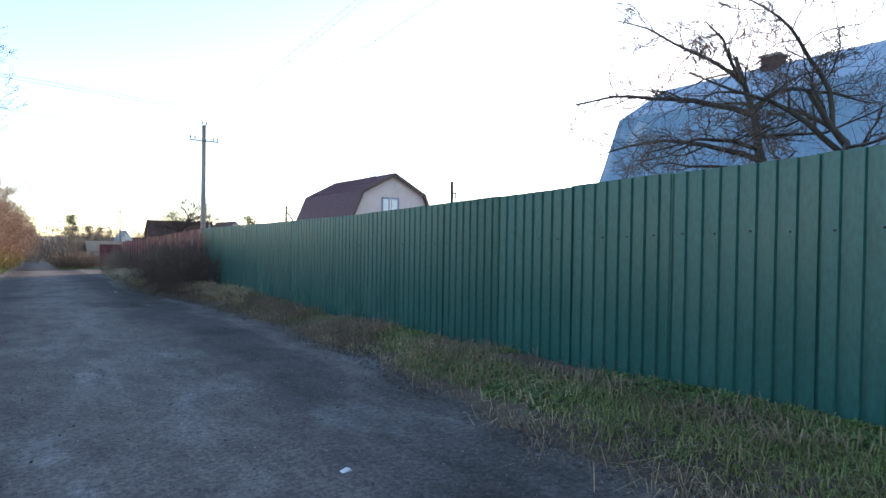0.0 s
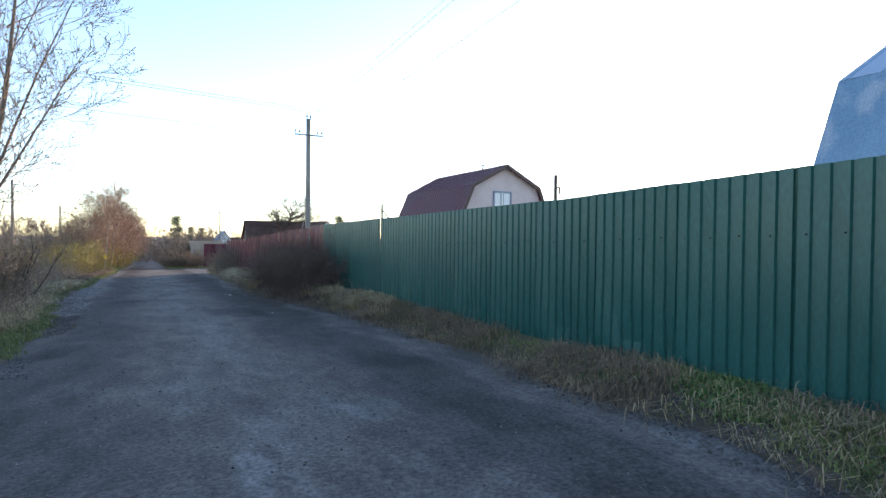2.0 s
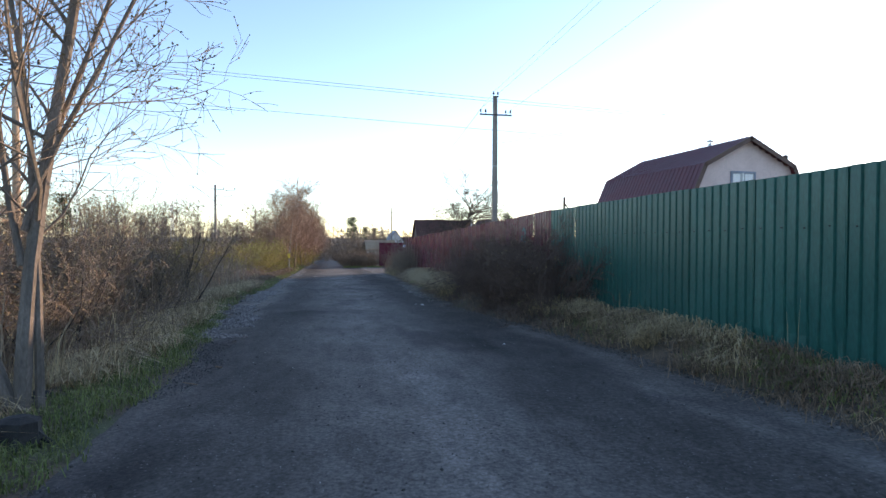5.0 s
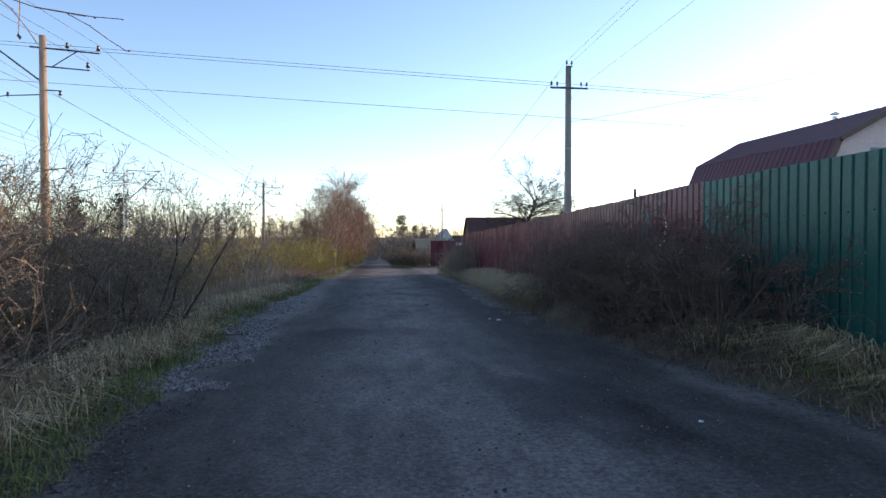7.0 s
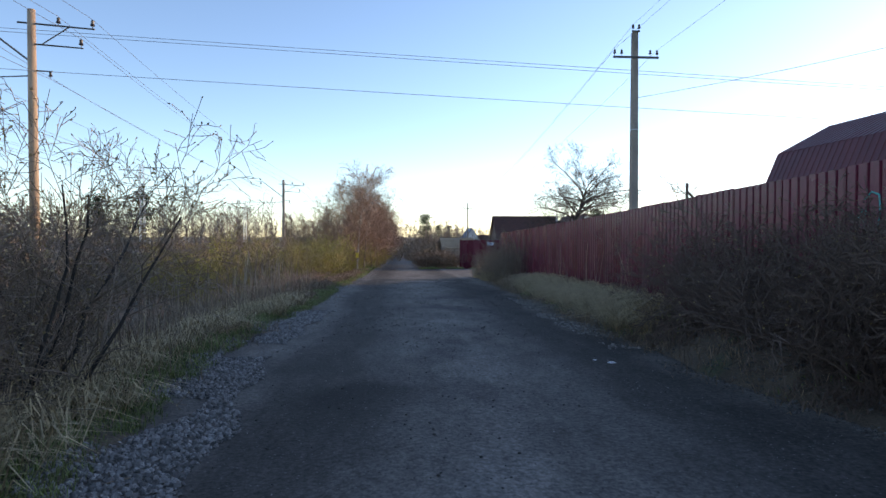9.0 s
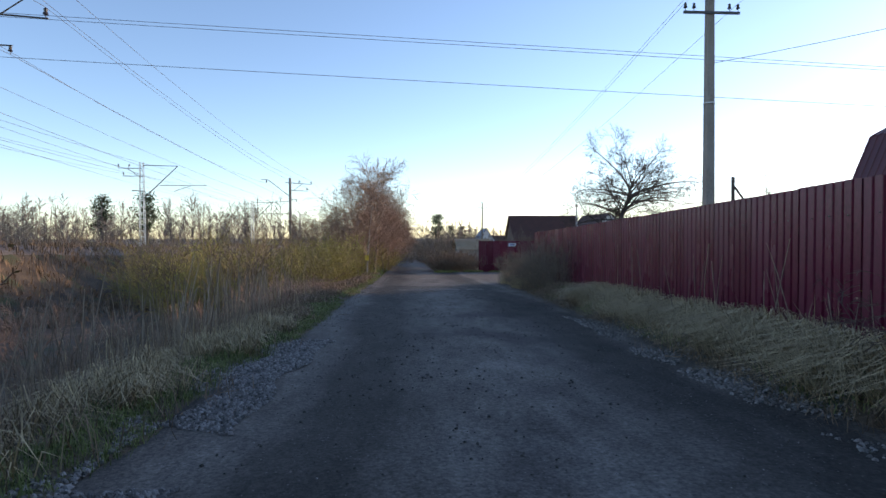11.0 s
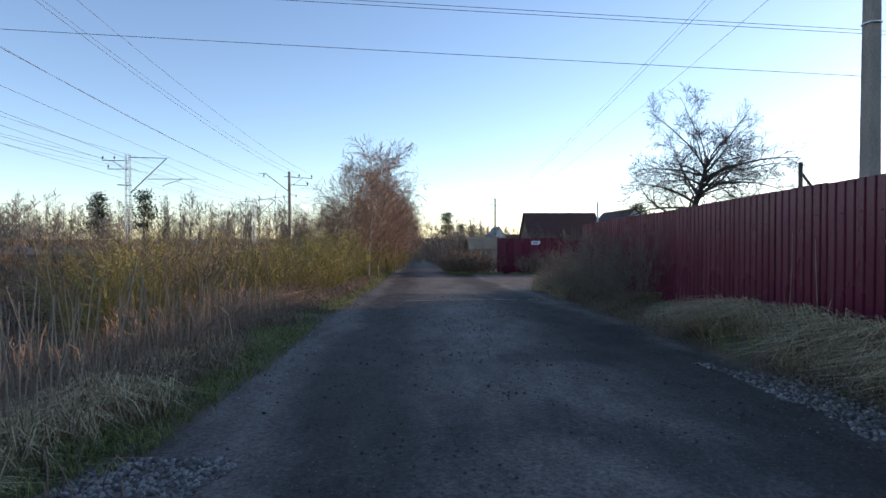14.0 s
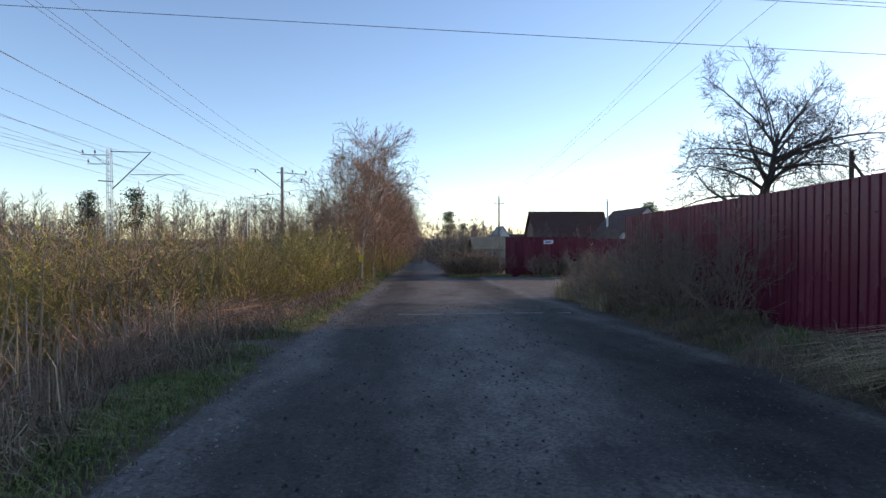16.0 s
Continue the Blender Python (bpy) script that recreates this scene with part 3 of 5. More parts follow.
RAILWAY = [(-18.0, 48.2, 11.95), (-16.75, 103.0, 9.1), (-18.3, -8.0, 13.6), (-17.5, 160.0, 8.2), (-17.6, 216.0, 8.0)]
for x, y, top in RAILWAY:
    catenary_pole(x, y, top, M_SUNPOLE if y < 90 else M_POLE, "stained round concrete railway pole with steel arms" if y < 90 else "weathered round concrete railway pole with steel arms", 0.23)
order = sorted(RAILWAY, key=lambda p: p[1])
for (x0, y0, t0), (x1, y1, t1) in zip(order, order[1:]):
    for dx, dz in ((1.25, -0.3), (2.85, -0.4), (2.3, -1.35), (0.85, -3.35), (-3.2, -0.75), (-5.0, -3.6), (-5.0, -2.2), (-10.5, -3.6), (-10.5, -2.4)):
        wire("railway_wire", (x0 + dx, y0, t0 + dz), (x1 + dx, y1, t1 + dz), 0.9 if dz > -2 else 0.35, 0.012, "overhead railway wire strung between poles", "railway line")


def lattice_mast(x, y, top, label):
    foot = land(x, y)
    h = top - foot
    mast = thing("lattice_mast", label, "railway mast", (x, y, foot))
    for sx in (-1, 1):
        for sy in (-1, 1):
            part("leg", Build().tube([(0.3 * sx, 0.2 * sy, -0.2), (0.2 * sx, 0.15 * sy, h)], [0.05, 0.045], 4), M_GALV, mast)
    k = int(h / 0.75)
    for i in range(k):
        z, s = 0.3 + i * 0.75, 0.3 - 0.1 * i / k
        part("lattice_bar", Build().box(-s, s, -0.18, -0.12, z, z + 0.09), M_GALV, mast)
    part("top_arm", Build().tube([(0.1, 0, h - 0.35), (4.4, 0, h - 0.45)], [0.05, 0.04], 5), M_STEEL, mast)
    part("strut", Build().tube([(0.3, 0, h - 4.4), (4.4, 0, h - 0.45)], [0.07, 0.05], 5), M_STEEL, mast)
    part("registration_arm", Build().tube([(2.15, 0, h - 2.85), (7.9, 0, h - 2.85)], [0.04, 0.03], 5), M_STEEL, mast)
    part("dropper", Build().tube([(3.9, 0, h - 3.6), (5.0, 0, h - 3.2), (6.0, 0, h - 2.9)], [0.03, 0.03, 0.03], 4), M_STEEL, mast)
    part("back_arm", Build().tube([(-2.9, 0, h - 0.7), (0, 0, h - 0.75)], [0.045, 0.045], 5), M_STEEL, mast)
    part("back_arm", Build().tube([(-2.3, 0, h - 1.7), (0, 0, h - 1.7)], [0.045, 0.045], 5), M_STEEL, mast)
    part("arm_brace", Build().tube([(-1.7, 0, h - 0.75), (-0.4, 0, h - 1.7)], [0.03, 0.03], 5), M_STEEL, mast)
    part("platform", Build().tube([(-1.2, 0, h - 3.5), (0.4, 0, h - 3.6)], [0.06, 0.06], 5), M_STEEL, mast)
    for ix, iz in ((-2.8, -0.65), (-1.5, -0.65), (-2.2, -1.65)):
        insulator(mast, ix, 0, h + iz, 1.5)
    return mast


for x, y, top in ((-33.65, 96.4, 10.3), (-34.5, 150.0, 9.0), (-34.5, 205.0, 8.4), (-34.5, 265.0, 8.2)):
    lattice_mast(x, y, top, "galvanised lattice railway mast with a cantilever arm")
for dx, dz in ((-2.8, -0.4), (-2.2, -1.4), (4.6, -2.6), (4.6, -1.2)):
    for (y0, t0), (y1, t1) in zip(((30, 12.3), (96.4, 10.3), (150, 9.0), (205, 8.4)), ((96.4, 10.3), (150, 9.0), (205, 8.4), (265, 8.2))):
        wire("railway_wire", (-33.8 + dx, y0, t0 + dz), (-33.8 + dx, y1, t1 + dz), 0.8, 0.013, "overhead railway wire strung between masts", "railway line")
for x in (-23.2, -24.72, -28.6, -30.1):
    b = Build()
    ys = [-60 + 20 * i for i in range(18)]
    for a, c in zip(ys, ys[1:]):
        k = len(b.v)
        for y in (a, c):
            z = slope(y) + 2.2
            b.v += [(x - 0.035, y, z - 0.16), (x + 0.035, y, z - 0.16), (x + 0.035, y, z), (x - 0.035, y, z)]
        b.f += [(k + i, k + (i + 1) % 4, k + 4 + (i + 1) % 4, k + 4 + i) for i in range(4)]
    solid("rail", b, M_RAIL, "rusty steel rail on the railway embankment", "rail", group="railway rails")


# ---- houses ----
def gambrel(name, label, cx, y0, y1, ridge, knee_z, eave_z, knee, eave, base, roof_mat, wall_mat, boards=True, rib=0.35, over=0.35):
    """A house with a broken-pitch roof, ridge along y, gables at y0 and y1."""
    house = thing(name, label, "house", (cx, y0, base))
    zr, zk, ze = ridge - base, knee_z - base, eave_z - base
    L = y1 - y0
    outline = [(-eave + 0.15, -0.4), (eave - 0.15, -0.4), (eave - 0.15, ze), (knee - 0.06, zk - 0.1), (0, zr - 0.14), (-knee + 0.06, zk - 0.1), (-eave + 0.15, ze)]
    b = Build()
    for y in (0, L):
        b.v += [(x, y, z) for x, z in outline]
    n = len(outline)
    b.f += [tuple(range(n)), tuple(range(n, 2 * n))[::-1]] + [((i + 1) % n, i, n + i, n + (i + 1) % n) for i in range(n)]
    part("wall", b, wall_mat, house)
    if boards:
        z = 0.2
        k = 0
        while z < zr - 0.25:
            half = eave - 0.17 if z < ze else (eave - 0.15 + (knee - eave) * (z - ze) / (zk - ze) if z < zk - 0.15 else (knee - 0.06) * (zr - 0.2 - z) / (zr - zk))
            if half > 0.1:
                d = Build()
                d.v += [(-half, -0.004, z), (half, -0.004, z), (half, -0.022, z), (-half, -0.022, z), (-half, -0.006, z + 0.19), (half, -0.006, z + 0.19)]
                d.f += [(0, 1, 2, 3), (3, 2, 5, 4), (0, 3, 4), (1, 5, 2)]
                part("siding_board", d, wall_mat, house)
            z += 0.195
    pts = [(-eave - 0.12, ze - 0.15), (-knee, zk), (0, zr), (knee, zk), (eave + 0.12, ze - 0.15)]
    for (xa, za), (xb, zb) in zip(pts, pts[1:]):
        d = Vector((xb - xa, 0, zb - za))
        nrm = Vector((-d.z, 0, d.x)).normalized()
        b = Build()
        k = max(2, round((L + 2 * over) / rib))
        for i in range(k):
            ya, yb = -over + (L + 2 * over) * i / k, -over + (L + 2 * over) * (i + 1) / k
            for yy, up in ((ya, 0.0), (ya + (yb - ya) * 0.75, 0.0), (ya + (yb - ya) * 0.8, 0.03), (ya + (yb - ya) * 0.95, 0.03)):
                for x, z in ((xa, za), (xb, zb)):
                    b.v.append((x + nrm.x * up, yy, z + nrm.z * up))
        rows = 4 * k
        b.f += [(2 * i, 2 * i + 1, 2 * i + 3, 2 * i + 2) for i in range(rows - 1)]
        k0 = len(b.v)
        b.v += [(x - nrm.x * 0.06, yy, z - nrm.z * 0.06) for yy in (-over, L + over) for x, z in ((xa, za), (xb, zb))]
        b.f += [(k0, k0 + 2, k0 + 3, k0 + 1), (0, k0, k0 + 1, 1), (0, 2 * rows - 2, k0 + 2, k0)]
        part("roof_slope", b, roof_mat, house)
        f = Build()
        for yy in (-over - 0.03, -over + 0.02):
            f.v += [(xa, yy, za + 0.02), (xb, yy, zb + 0.02), (xb - nrm.x * 0.2, yy, zb - nrm.z * 0.2), (xa - nrm.x * 0.2, yy, za - nrm.z * 0.2)]
        f.f += [(0, 1, 2, 3), (7, 6, 5, 4)] + [(i, 4 + i, 4 + (i + 1) % 4, (i + 1) % 4) for i in range(4)]
        part("bargeboard", f, M_BROWN, house)
    return house


def house_window(house, x0, x1, z0, z1, y=-0.03):
    w = part("window", Build().box(x0, x1, y - 0.01, y + 0.02, z0, z1), m_glass, house, "window with pale curtains behind the glass")
    t = 0.09
    for a in ((x0 - t, x1 + t, z1, z1 + t), (x0 - t, x1 + t, z0 - t, z0), (x0 - t, x0, z0, z1), (x1, x1 + t, z0, z1)):
        part("frame", Build().box(a[0], a[1], y - 0.05, y + 0.03, a[2], a[3]), M_BLUEGREY, w)
    part("mullion", Build().box((x0 + x1) / 2 - 0.03, (x0 + x1) / 2 + 0.03, y - 0.03, y + 0.02, z0, z1), M_WHITE, w)
    part("curtain", Build().box(x0 + 0.05, x0 + 0.45, y - 0.014, y - 0.011, z0 + 0.02, z1 - 0.05), M_WHITE, w)
    part("curtain", Build().box(x1 - 0.5, x1 - 0.05, y - 0.014, y - 0.011, z0 + 0.02, z1 - 0.05), M_WHITE, w)
    return w


pink = gambrel("cottage", "cottage with pale pink siding and a maroon broken-pitch roof", 20.68, 35.3, 44.6, 6.25, 4.85, 2.9, 2.62, 3.4, slope(40), M_MAROON, M_SIDING)
house_window(pink, -0.82, 0.42, 4.58 - 1.1 + 0.08, 5.6, -0.03)
chimney = thing("chimney_pipe", "galvanised chimney pipe with a cap on the maroon roof", "chimney", (20.9, 38.4, 5.9))
part("pipe", Build().tube([(0, 0, -0.2), (0, 0, 0.55)], [0.1, 0.1], 10), M_GALV, chimney)
part("cap", Build().tube([(0, 0, 0.62), (0, 0, 0.66), (0, 0, 0.75)], [0.2, 0.2, 0.02], 10), M_GALV, chimney)
barn = gambrel("blue_roofed_house", "large house with a faded blue steel broken-pitch roof", 20.0, -6.0, 13.0, 7.5, 5.95, 2.4, 2.72, 4.3, 0.0, M_BARN, M_BARN, boards=False, rib=0.9, over=0.3)
stack = thing("brick_chimney", "weathered brick chimney on the blue roof", "chimney", (19.8, 9.1, 7.2))
part("shaft", Build().box(-0.28, 0.28, -0.28, 0.28, -0.5, 0.5), M_TILE, stack)
part("cap", Build().box(-0.33, 0.33, -0.33, 0.33, 0.5, 0.58), M_CONCRETE, stack)


def gable_house(name, label, x0, x1, y0, y1, ridge, eave, base, roof_mat, wall_mat, along="x", over=0.4):
    """A house with a plain pitched roof."""
    house = thing(name, label, "house", ((x0 + x1) / 2, (y0 + y1) / 2, base))
    w, d = (x1 - x0) / 2, (y1 - y0) / 2
    if along == "y":
        w, d = d, w
    zr, ze = ridge - base, eave - base
    b = Build()
    out = [(-d, -0.4), (d, -0.4), (d, ze), (0, zr - 0.1), (-d, ze)]
    for x in (-w, w):
        b.v += [(x, y, z) for y, z in out]
    b.f += [tuple(range(5))[::-1], tuple(range(5, 10))] + [(i, (i + 1) % 5, 5 + (i + 1) % 5, 5 + i) for i in range(5)]
    parts = [part("wall", b, wall_mat, house)]
    for s in (-1, 1):
        r = Build()
        drop = (zr - ze) / d * over
        for x in (-w - over, w + over):
            r.v += [(x, 0, zr), (x, s * (d + over), ze - drop), (x, s * (d + over), ze - drop - 0.1), (x, 0, zr - 0.1)]
        r.f += [(0, 1, 2, 3), (7, 6, 5, 4)] + [(i, 4 + i, 4 + (i + 1) % 4, (i + 1) % 4) for i in range(4)]
        parts.append(part("roof_slope", r, roof_mat, house))
        rows = 12
        for i in range(rows):
            u = (i + 0.5) / rows
            c = Build().box(-w - over, w + over, s * (d + over) * u - 0.04, s * (d + over) * u + 0.04, zr + (ze - drop - zr) * u + 0.01, zr + (ze - drop - zr) * u + 0.06)
            parts.append(part("tile_course", c, roof_mat, house))
    if along == "y":
        for p in parts:
            p.rotation_euler[2] = radians(90)
    return house


gable_house("tiled_house", "long house with a brown-red tiled roof behind the gate", 17.6, 28.9, 119, 127, 4.65, 0.9, slope(122), M_TILE, M_BROWN)
cottage2 = gable_house("white_gabled_cottage", "cottage with a white gable and a brown-red roof", 24.5, 32.7, 104, 116, 4.4, 0.3, slope(110), M_TILE, M_WHITE, along="y")
pipe = thing("chimney_pipe", "pale chimney pipe beside the tiled roofs", "chimney", (26.2, 112, 2.0))
part("pipe", Build().tube([(0, 0, -0.6), (0, 0, 3.6)], [0.14, 0.14], 8), M_WHITE, pipe)
part("cap", Build().tube([(0, 0, 3.7), (0, 0, 3.8)], [0.3, 0.3], 8), M_WHITE, pipe)
gable_house("low_shed", "low pale shed with a weathered grey roof", 6.3, 10.4, 98, 106, 0.65, -0.6, slope(100), M_SHED, M_CONCRETE)
gable_house("small_steep_house", "small white house with a steep dark blue-grey roof", 13.4, 17.3, 138, 146, 2.7, -0.2, slope(140), M_BLUEGREY, M_WHITE, along="y")
gable_house("far_low_house", "distant low house with a dark roof", 16.5, 24.0, 140, 147, 1.2, -0.4, slope(140), M_TILE, M_BROWN)
post = thing("wooden_post", "dark wooden post with a crooked bracket behind the fence", "post", (37.7, 51.3, slope(51)))
part("shaft", Build().tube([(0, 0, 0), (0, 0, 9.6)], [0.2, 0.18], 8), M_DARKBARK, post)
part("bracket", Build().tube([(0, 0, 8.2), (0.5, 0, 8.4), (0.6, 0, 7.6)], [0.12, 0.12, 0.1], 6), M_DARKBARK, post)
post = thing("wooden_post", "dark wooden post with a slanting stay behind the crimson fence", "post", (23.0, 63.0, slope(63)))
part("shaft", Build().tube([(0, 0, 0), (0, 0, 7.0)], [0.16, 0.12], 8), M_DARKBARK, post)
part("stay", Build().tube([(2.2, 0, 3.6), (0.1, 0, 6.3)], [0.08, 0.08], 6), M_DARKBARK, post)


# ---- trees and shrubs ----
def bent(p, d, length, n, wiggle, lift, rng):
    """A wandering line from p along d; lift pulls it up (or down)."""
    pts, d = [Vector(p)], Vector(d).normalized()
    for i in range(n):
        d = (d + Vector((rng.gauss(0, wiggle), rng.gauss(0, wiggle), rng.gauss(0, wiggle) + lift))).normalized()
        pts.append(pts[-1] + d * (length / n))
    return pts


def off_axis(d, angle, rng):
    d = Vector(d).normalized()
    u = d.orthogonal().normalized()
    u.rotate(Matrix.Rotation(rng.uniform(0, 2 * math.pi), 3, d))
    return (d * math.cos(angle) + u * math.sin(angle)).normalized()


def grow(pick, p, d, length, r, level, spec, rng, leaves):
    """Limbs from thick to thin; pick(level) gives the mesh that takes a limb of that level."""
    n, wiggle, lift, kids, first, angle, ratio, thin, sides = spec[level]
    pts = bent(p, d, length, n, wiggle, lift, rng)
    radii = [max(r * (1 - 0.75 * i / n), pick.floor) for i in range(n + 1)]
    pick(level).tube(pts, radii, sides, cap=False)
    if level + 1 >= len(spec):
        if leaves is not None:
            for q in pts[1:]:
                for _ in range(3 if leaves[1] >= 1 else int(rng.random() < leaves[1])):
                    leaves[0].leaf(q, off_axis(pts[-1] - pts[0], rng.uniform(0.3, 1.0), rng), leaves[2] * rng.uniform(0.6, 1.3))
        return pts
    for i in range(kids):
        u = first + (1 - first) * (i + rng.random() * 0.9) / kids
        k = min(int(u * n), n - 1)
        q = pts[k].lerp(pts[k + 1], u * n - k)
        axis = pts[k + 1] - pts[k]
        grow(pick, q, off_axis(axis, angle * rng.uniform(0.7, 1.3), rng), length * ratio * (1.15 - 0.55 * u) * rng.uniform(0.7, 1.25), max(radii[k] * thin, 0.003), level + 1, spec, rng, leaves)
    return pts


def tree(name, label, at, stems, spec, mats, seed, leaves=None, leaf_mat=None, category="tree", group="", split=2, floor=0.003):
    """stems: (base offset, or how far up the first stem, direction, length, radius) each. mats: trunk, limbs, crown. Limbs of the first split levels are parts of their own."""
    rng = random.Random(seed)
    root = thing(name, label, category, at, group)
    bag = (Build(), leaves[0], leaves[1]) if leaves else None
    made = []
    crown = Build()

    def pick(level):
        if level >= split:
            return crown
        made.append((level, Build()))
        return made[-1][1]

    pick.floor = floor
    trunk = None
    for off, d, length, r in stems:
        if not isinstance(off, tuple):
            k = min(int(off * (len(trunk) - 1)), len(trunk) - 2)
            off = trunk[k].lerp(trunk[k + 1], off * (len(trunk) - 1) - k)
        pts = grow(pick, off, d, length, r, 0, spec, rng, bag)
        trunk = trunk or pts
    for level, b in made:
        part(("trunk", "limb", "branch")[level] if category == "tree" else "stem", b, mats[min(level, len(mats) - 1)], root)
    part("crown", crown, mats[-1], root)
    if bag and bag[0].v:
        part("foliage", bag[0], leaf_mat, root)
    return root


#        n wiggle lift kids first angle ratio thin sides
ROWAN = [(9, 0.03, 0.03, 13, 0.24, 0.85, 0.4, 0.36, 8), (6, 0.1, 0.05, 8, 0.2, 0.65, 0.5, 0.5, 4), (4, 0.12, 0.06, 5, 0.25, 0.65, 0.5, 0.6, 4), (3, 0.16, 0.05, 0, 0, 0, 0, 0, 3)]
APPLE = [(6, 0.16, 0.05, 8, 0.45, 1.05, 0.62, 0.6, 9), (8, 0.26, 0.04, 8, 0.2, 0.85, 0.5, 0.55, 6), (5, 0.26, 0.05, 6, 0.15, 0.85, 0.55, 0.6, 4), (3, 0.22, 0.08, 4, 0.2, 0.8, 0.55, 0.7, 3), (2, 0.2, 0.08, 0, 0, 0, 0, 0, 3)]
DENSE = [(7, 0.07, 0.03, 16, 0.33, 1.15, 0.62, 0.5, 9), (8, 0.2, 0.01, 12, 0.12, 0.85, 0.52, 0.5, 6), (5, 0.22, 0.02, 8, 0.1, 0.8, 0.62, 0.6, 4), (3, 0.2, 0.03, 0, 0, 0, 0, 0, 3)]
ORCHARD = [(8, 0.06, -0.065, 11, 0.15, 0.8, 0.42, 0.4, 8), (6, 0.18, -0.03, 8, 0.1, 0.75, 0.55, 0.5, 4), (4, 0.2, 0.02, 4, 0.15, 0.7, 0.6, 0.6, 3), (2, 0.2, 0.06, 0, 0, 0, 0, 0, 3)]
TWISTED = [(9, 0.12, -0.05, 10, 0.25, 0.85, 0.42, 0.45, 8), (6, 0.24, -0.03, 8, 0.1, 0.8, 0.52, 0.5, 4), (4, 0.24, 0.02, 5, 0.15, 0.8, 0.55, 0.6, 3), (2, 0.2, 0.05, 0, 0, 0, 0, 0, 3)]
BIRCH = [(10, 0.035, 0.03, 26, 0.12, 0.75, 0.5, 0.42, 6), (4, 0.12, 0.06, 9, 0.1, 0.7, 0.5, 0.5, 3), (3, 0.18, 0.0, 6, 0.1, 0.7, 0.65, 0.8, 3), (2, 0.2, -0.03, 0, 0, 0, 0, 0, 3)]
SHRUB = [(5, 0.14, 0.04, 8, 0.15, 0.65, 0.5, 0.5, 3), (3, 0.2, 0.05, 5, 0.1, 0.75, 0.5, 0.6, 3), (2, 0.2, 0.03, 0, 0, 0, 0, 0, 3)]


def stems_round(k, length, r, lean, rng, spread=0.25):
    out = []
    for i in range(k):
        a = 2 * math.pi * (i + rng.random() * 0.7) / k
        t = lean * rng.uniform(0.3, 1.25)
        out.append(((math.cos(a) * spread * rng.random(), math.sin(a) * spread * rng.random(), -0.1), (math.cos(a) * math.sin(t), math.sin(a) * math.sin(t), math.cos(t)), length * rng.uniform(0.65, 1.1), r * rng.uniform(0.7, 1.2)))
    return out


R = random.Random(11)
# the young tree by the roadside
tree("young_rowan", "young bare multi-stemmed tree with swelling buds on the verge", (-2.72, 15.7, land(-2.72, 15.7)),
     [((0, 0, -0.1), (0.04, 0.0, 1), 6.4, 0.075), ((0.13, 0.06, -0.1), (0.03, 0.02, 1), 5.6, 0.042), ((0.05, 0, 1.6), (0.24, 0.05, 1), 4.6, 0.032), ((0.02, 0.02, 1.3), (-0.2, 0.05, 1), 4.8, 0.032), ((-0.02, -0.03, 0.0), (-0.28, -0.05, 1), 4.6, 0.055), ((0.06, 0, 1.8), (0.5, -0.1, 1), 3.4, 0.028), ((-0.75, 0.45, -0.1), (-0.05, 0.0, 1), 5.2, 0.04)],
     ROWAN, (M_BARK, M_BARK, M_TWIG), 3, (0.55, 0.032), M_PALEBUD)
# fruit trees behind the fences
tree("apple_tree", "old bare spreading apple tree with twisted limbs behind the crimson fence", (7.9, 48.0, slope(48)),
     [((0, 0, -0.2), (0.26, 0, 1), 5.8, 0.2), (0.93, (-0.6, 0, 0.85), 2.9, 0.038), (0.97, (-0.25, 0, 1), 2.6, 0.026),
      (0.84, (0.85, -0.2, 0.5), 3.2, 0.055), (0.71, (0.9, 0.3, 0.4), 2.8, 0.055), (0.78, (0.95, 0.0, 0.3), 3.0, 0.045),
      (0.86, (-0.9, 0.1, 0.35), 2.3, 0.045), (0.65, (-0.85, -0.2, 0.45), 2.7, 0.055), (0.61, (-0.8, 0.3, 0.2), 2.4, 0.045),
      (0.91, (0.6, 0.15, 0.85), 2.9, 0.042), (0.89, (0.2, -0.35, 0.8), 1.7, 0.035), (0.86, (-0.5, 0.4, 0.6), 1.7, 0.035), (0.76, (0.15, -0.9, 0.5), 2.3, 0.045), (0.73, (-0.1, 0.9, 0.5), 2.3, 0.045),
      (0.62, (0.9, -0.3, 0.25), 2.5, 0.045), (0.67, (0.7, 0.6, 0.5), 2.9, 0.045), (0.7, (-0.7, -0.5, 0.6), 2.5, 0.045), (0.79, (-0.8, 0.4, 0.55), 2.4, 0.04), (0.86, (0.7, 0.3, 0.85), 2.9, 0.042), (0.88, (-0.15, -0.2, 0.9), 1.5, 0.03), (0.81, (0.6, -0.6, 0.6), 2.6, 0.04)],
     ORCHARD, (M_DARKBARK, M_DARKBARK, M_DARKBARK), 8, floor=0.0042)
tree("apple_tree", "old bare apple tree with thick twisted limbs before the blue roof", (9.55, 4.0, 0.0),
     [((0, 0, -0.1), (-0.02, 0.02, 1), 4.9, 0.14), (0.78, (-0.65, 0.7, 0.55), 3.0, 0.055), (0.62, (-0.6, 0.8, 0.35), 2.8, 0.05), (0.8, (0.7, -0.3, 0.7), 2.6, 0.05), (0.9, (-0.3, 0.5, 0.9), 2.4, 0.04), (0.7, (0.6, 0.6, 0.5), 2.6, 0.045), (0.85, (-0.8, 0.2, 0.8), 2.4, 0.04), (0.66, (-0.9, 0.3, 0.3), 2.2, 0.04)], TWISTED, (M_DARKBARK, M_DARKBARK, M_DARKTWIG), 21, floor=0.004)
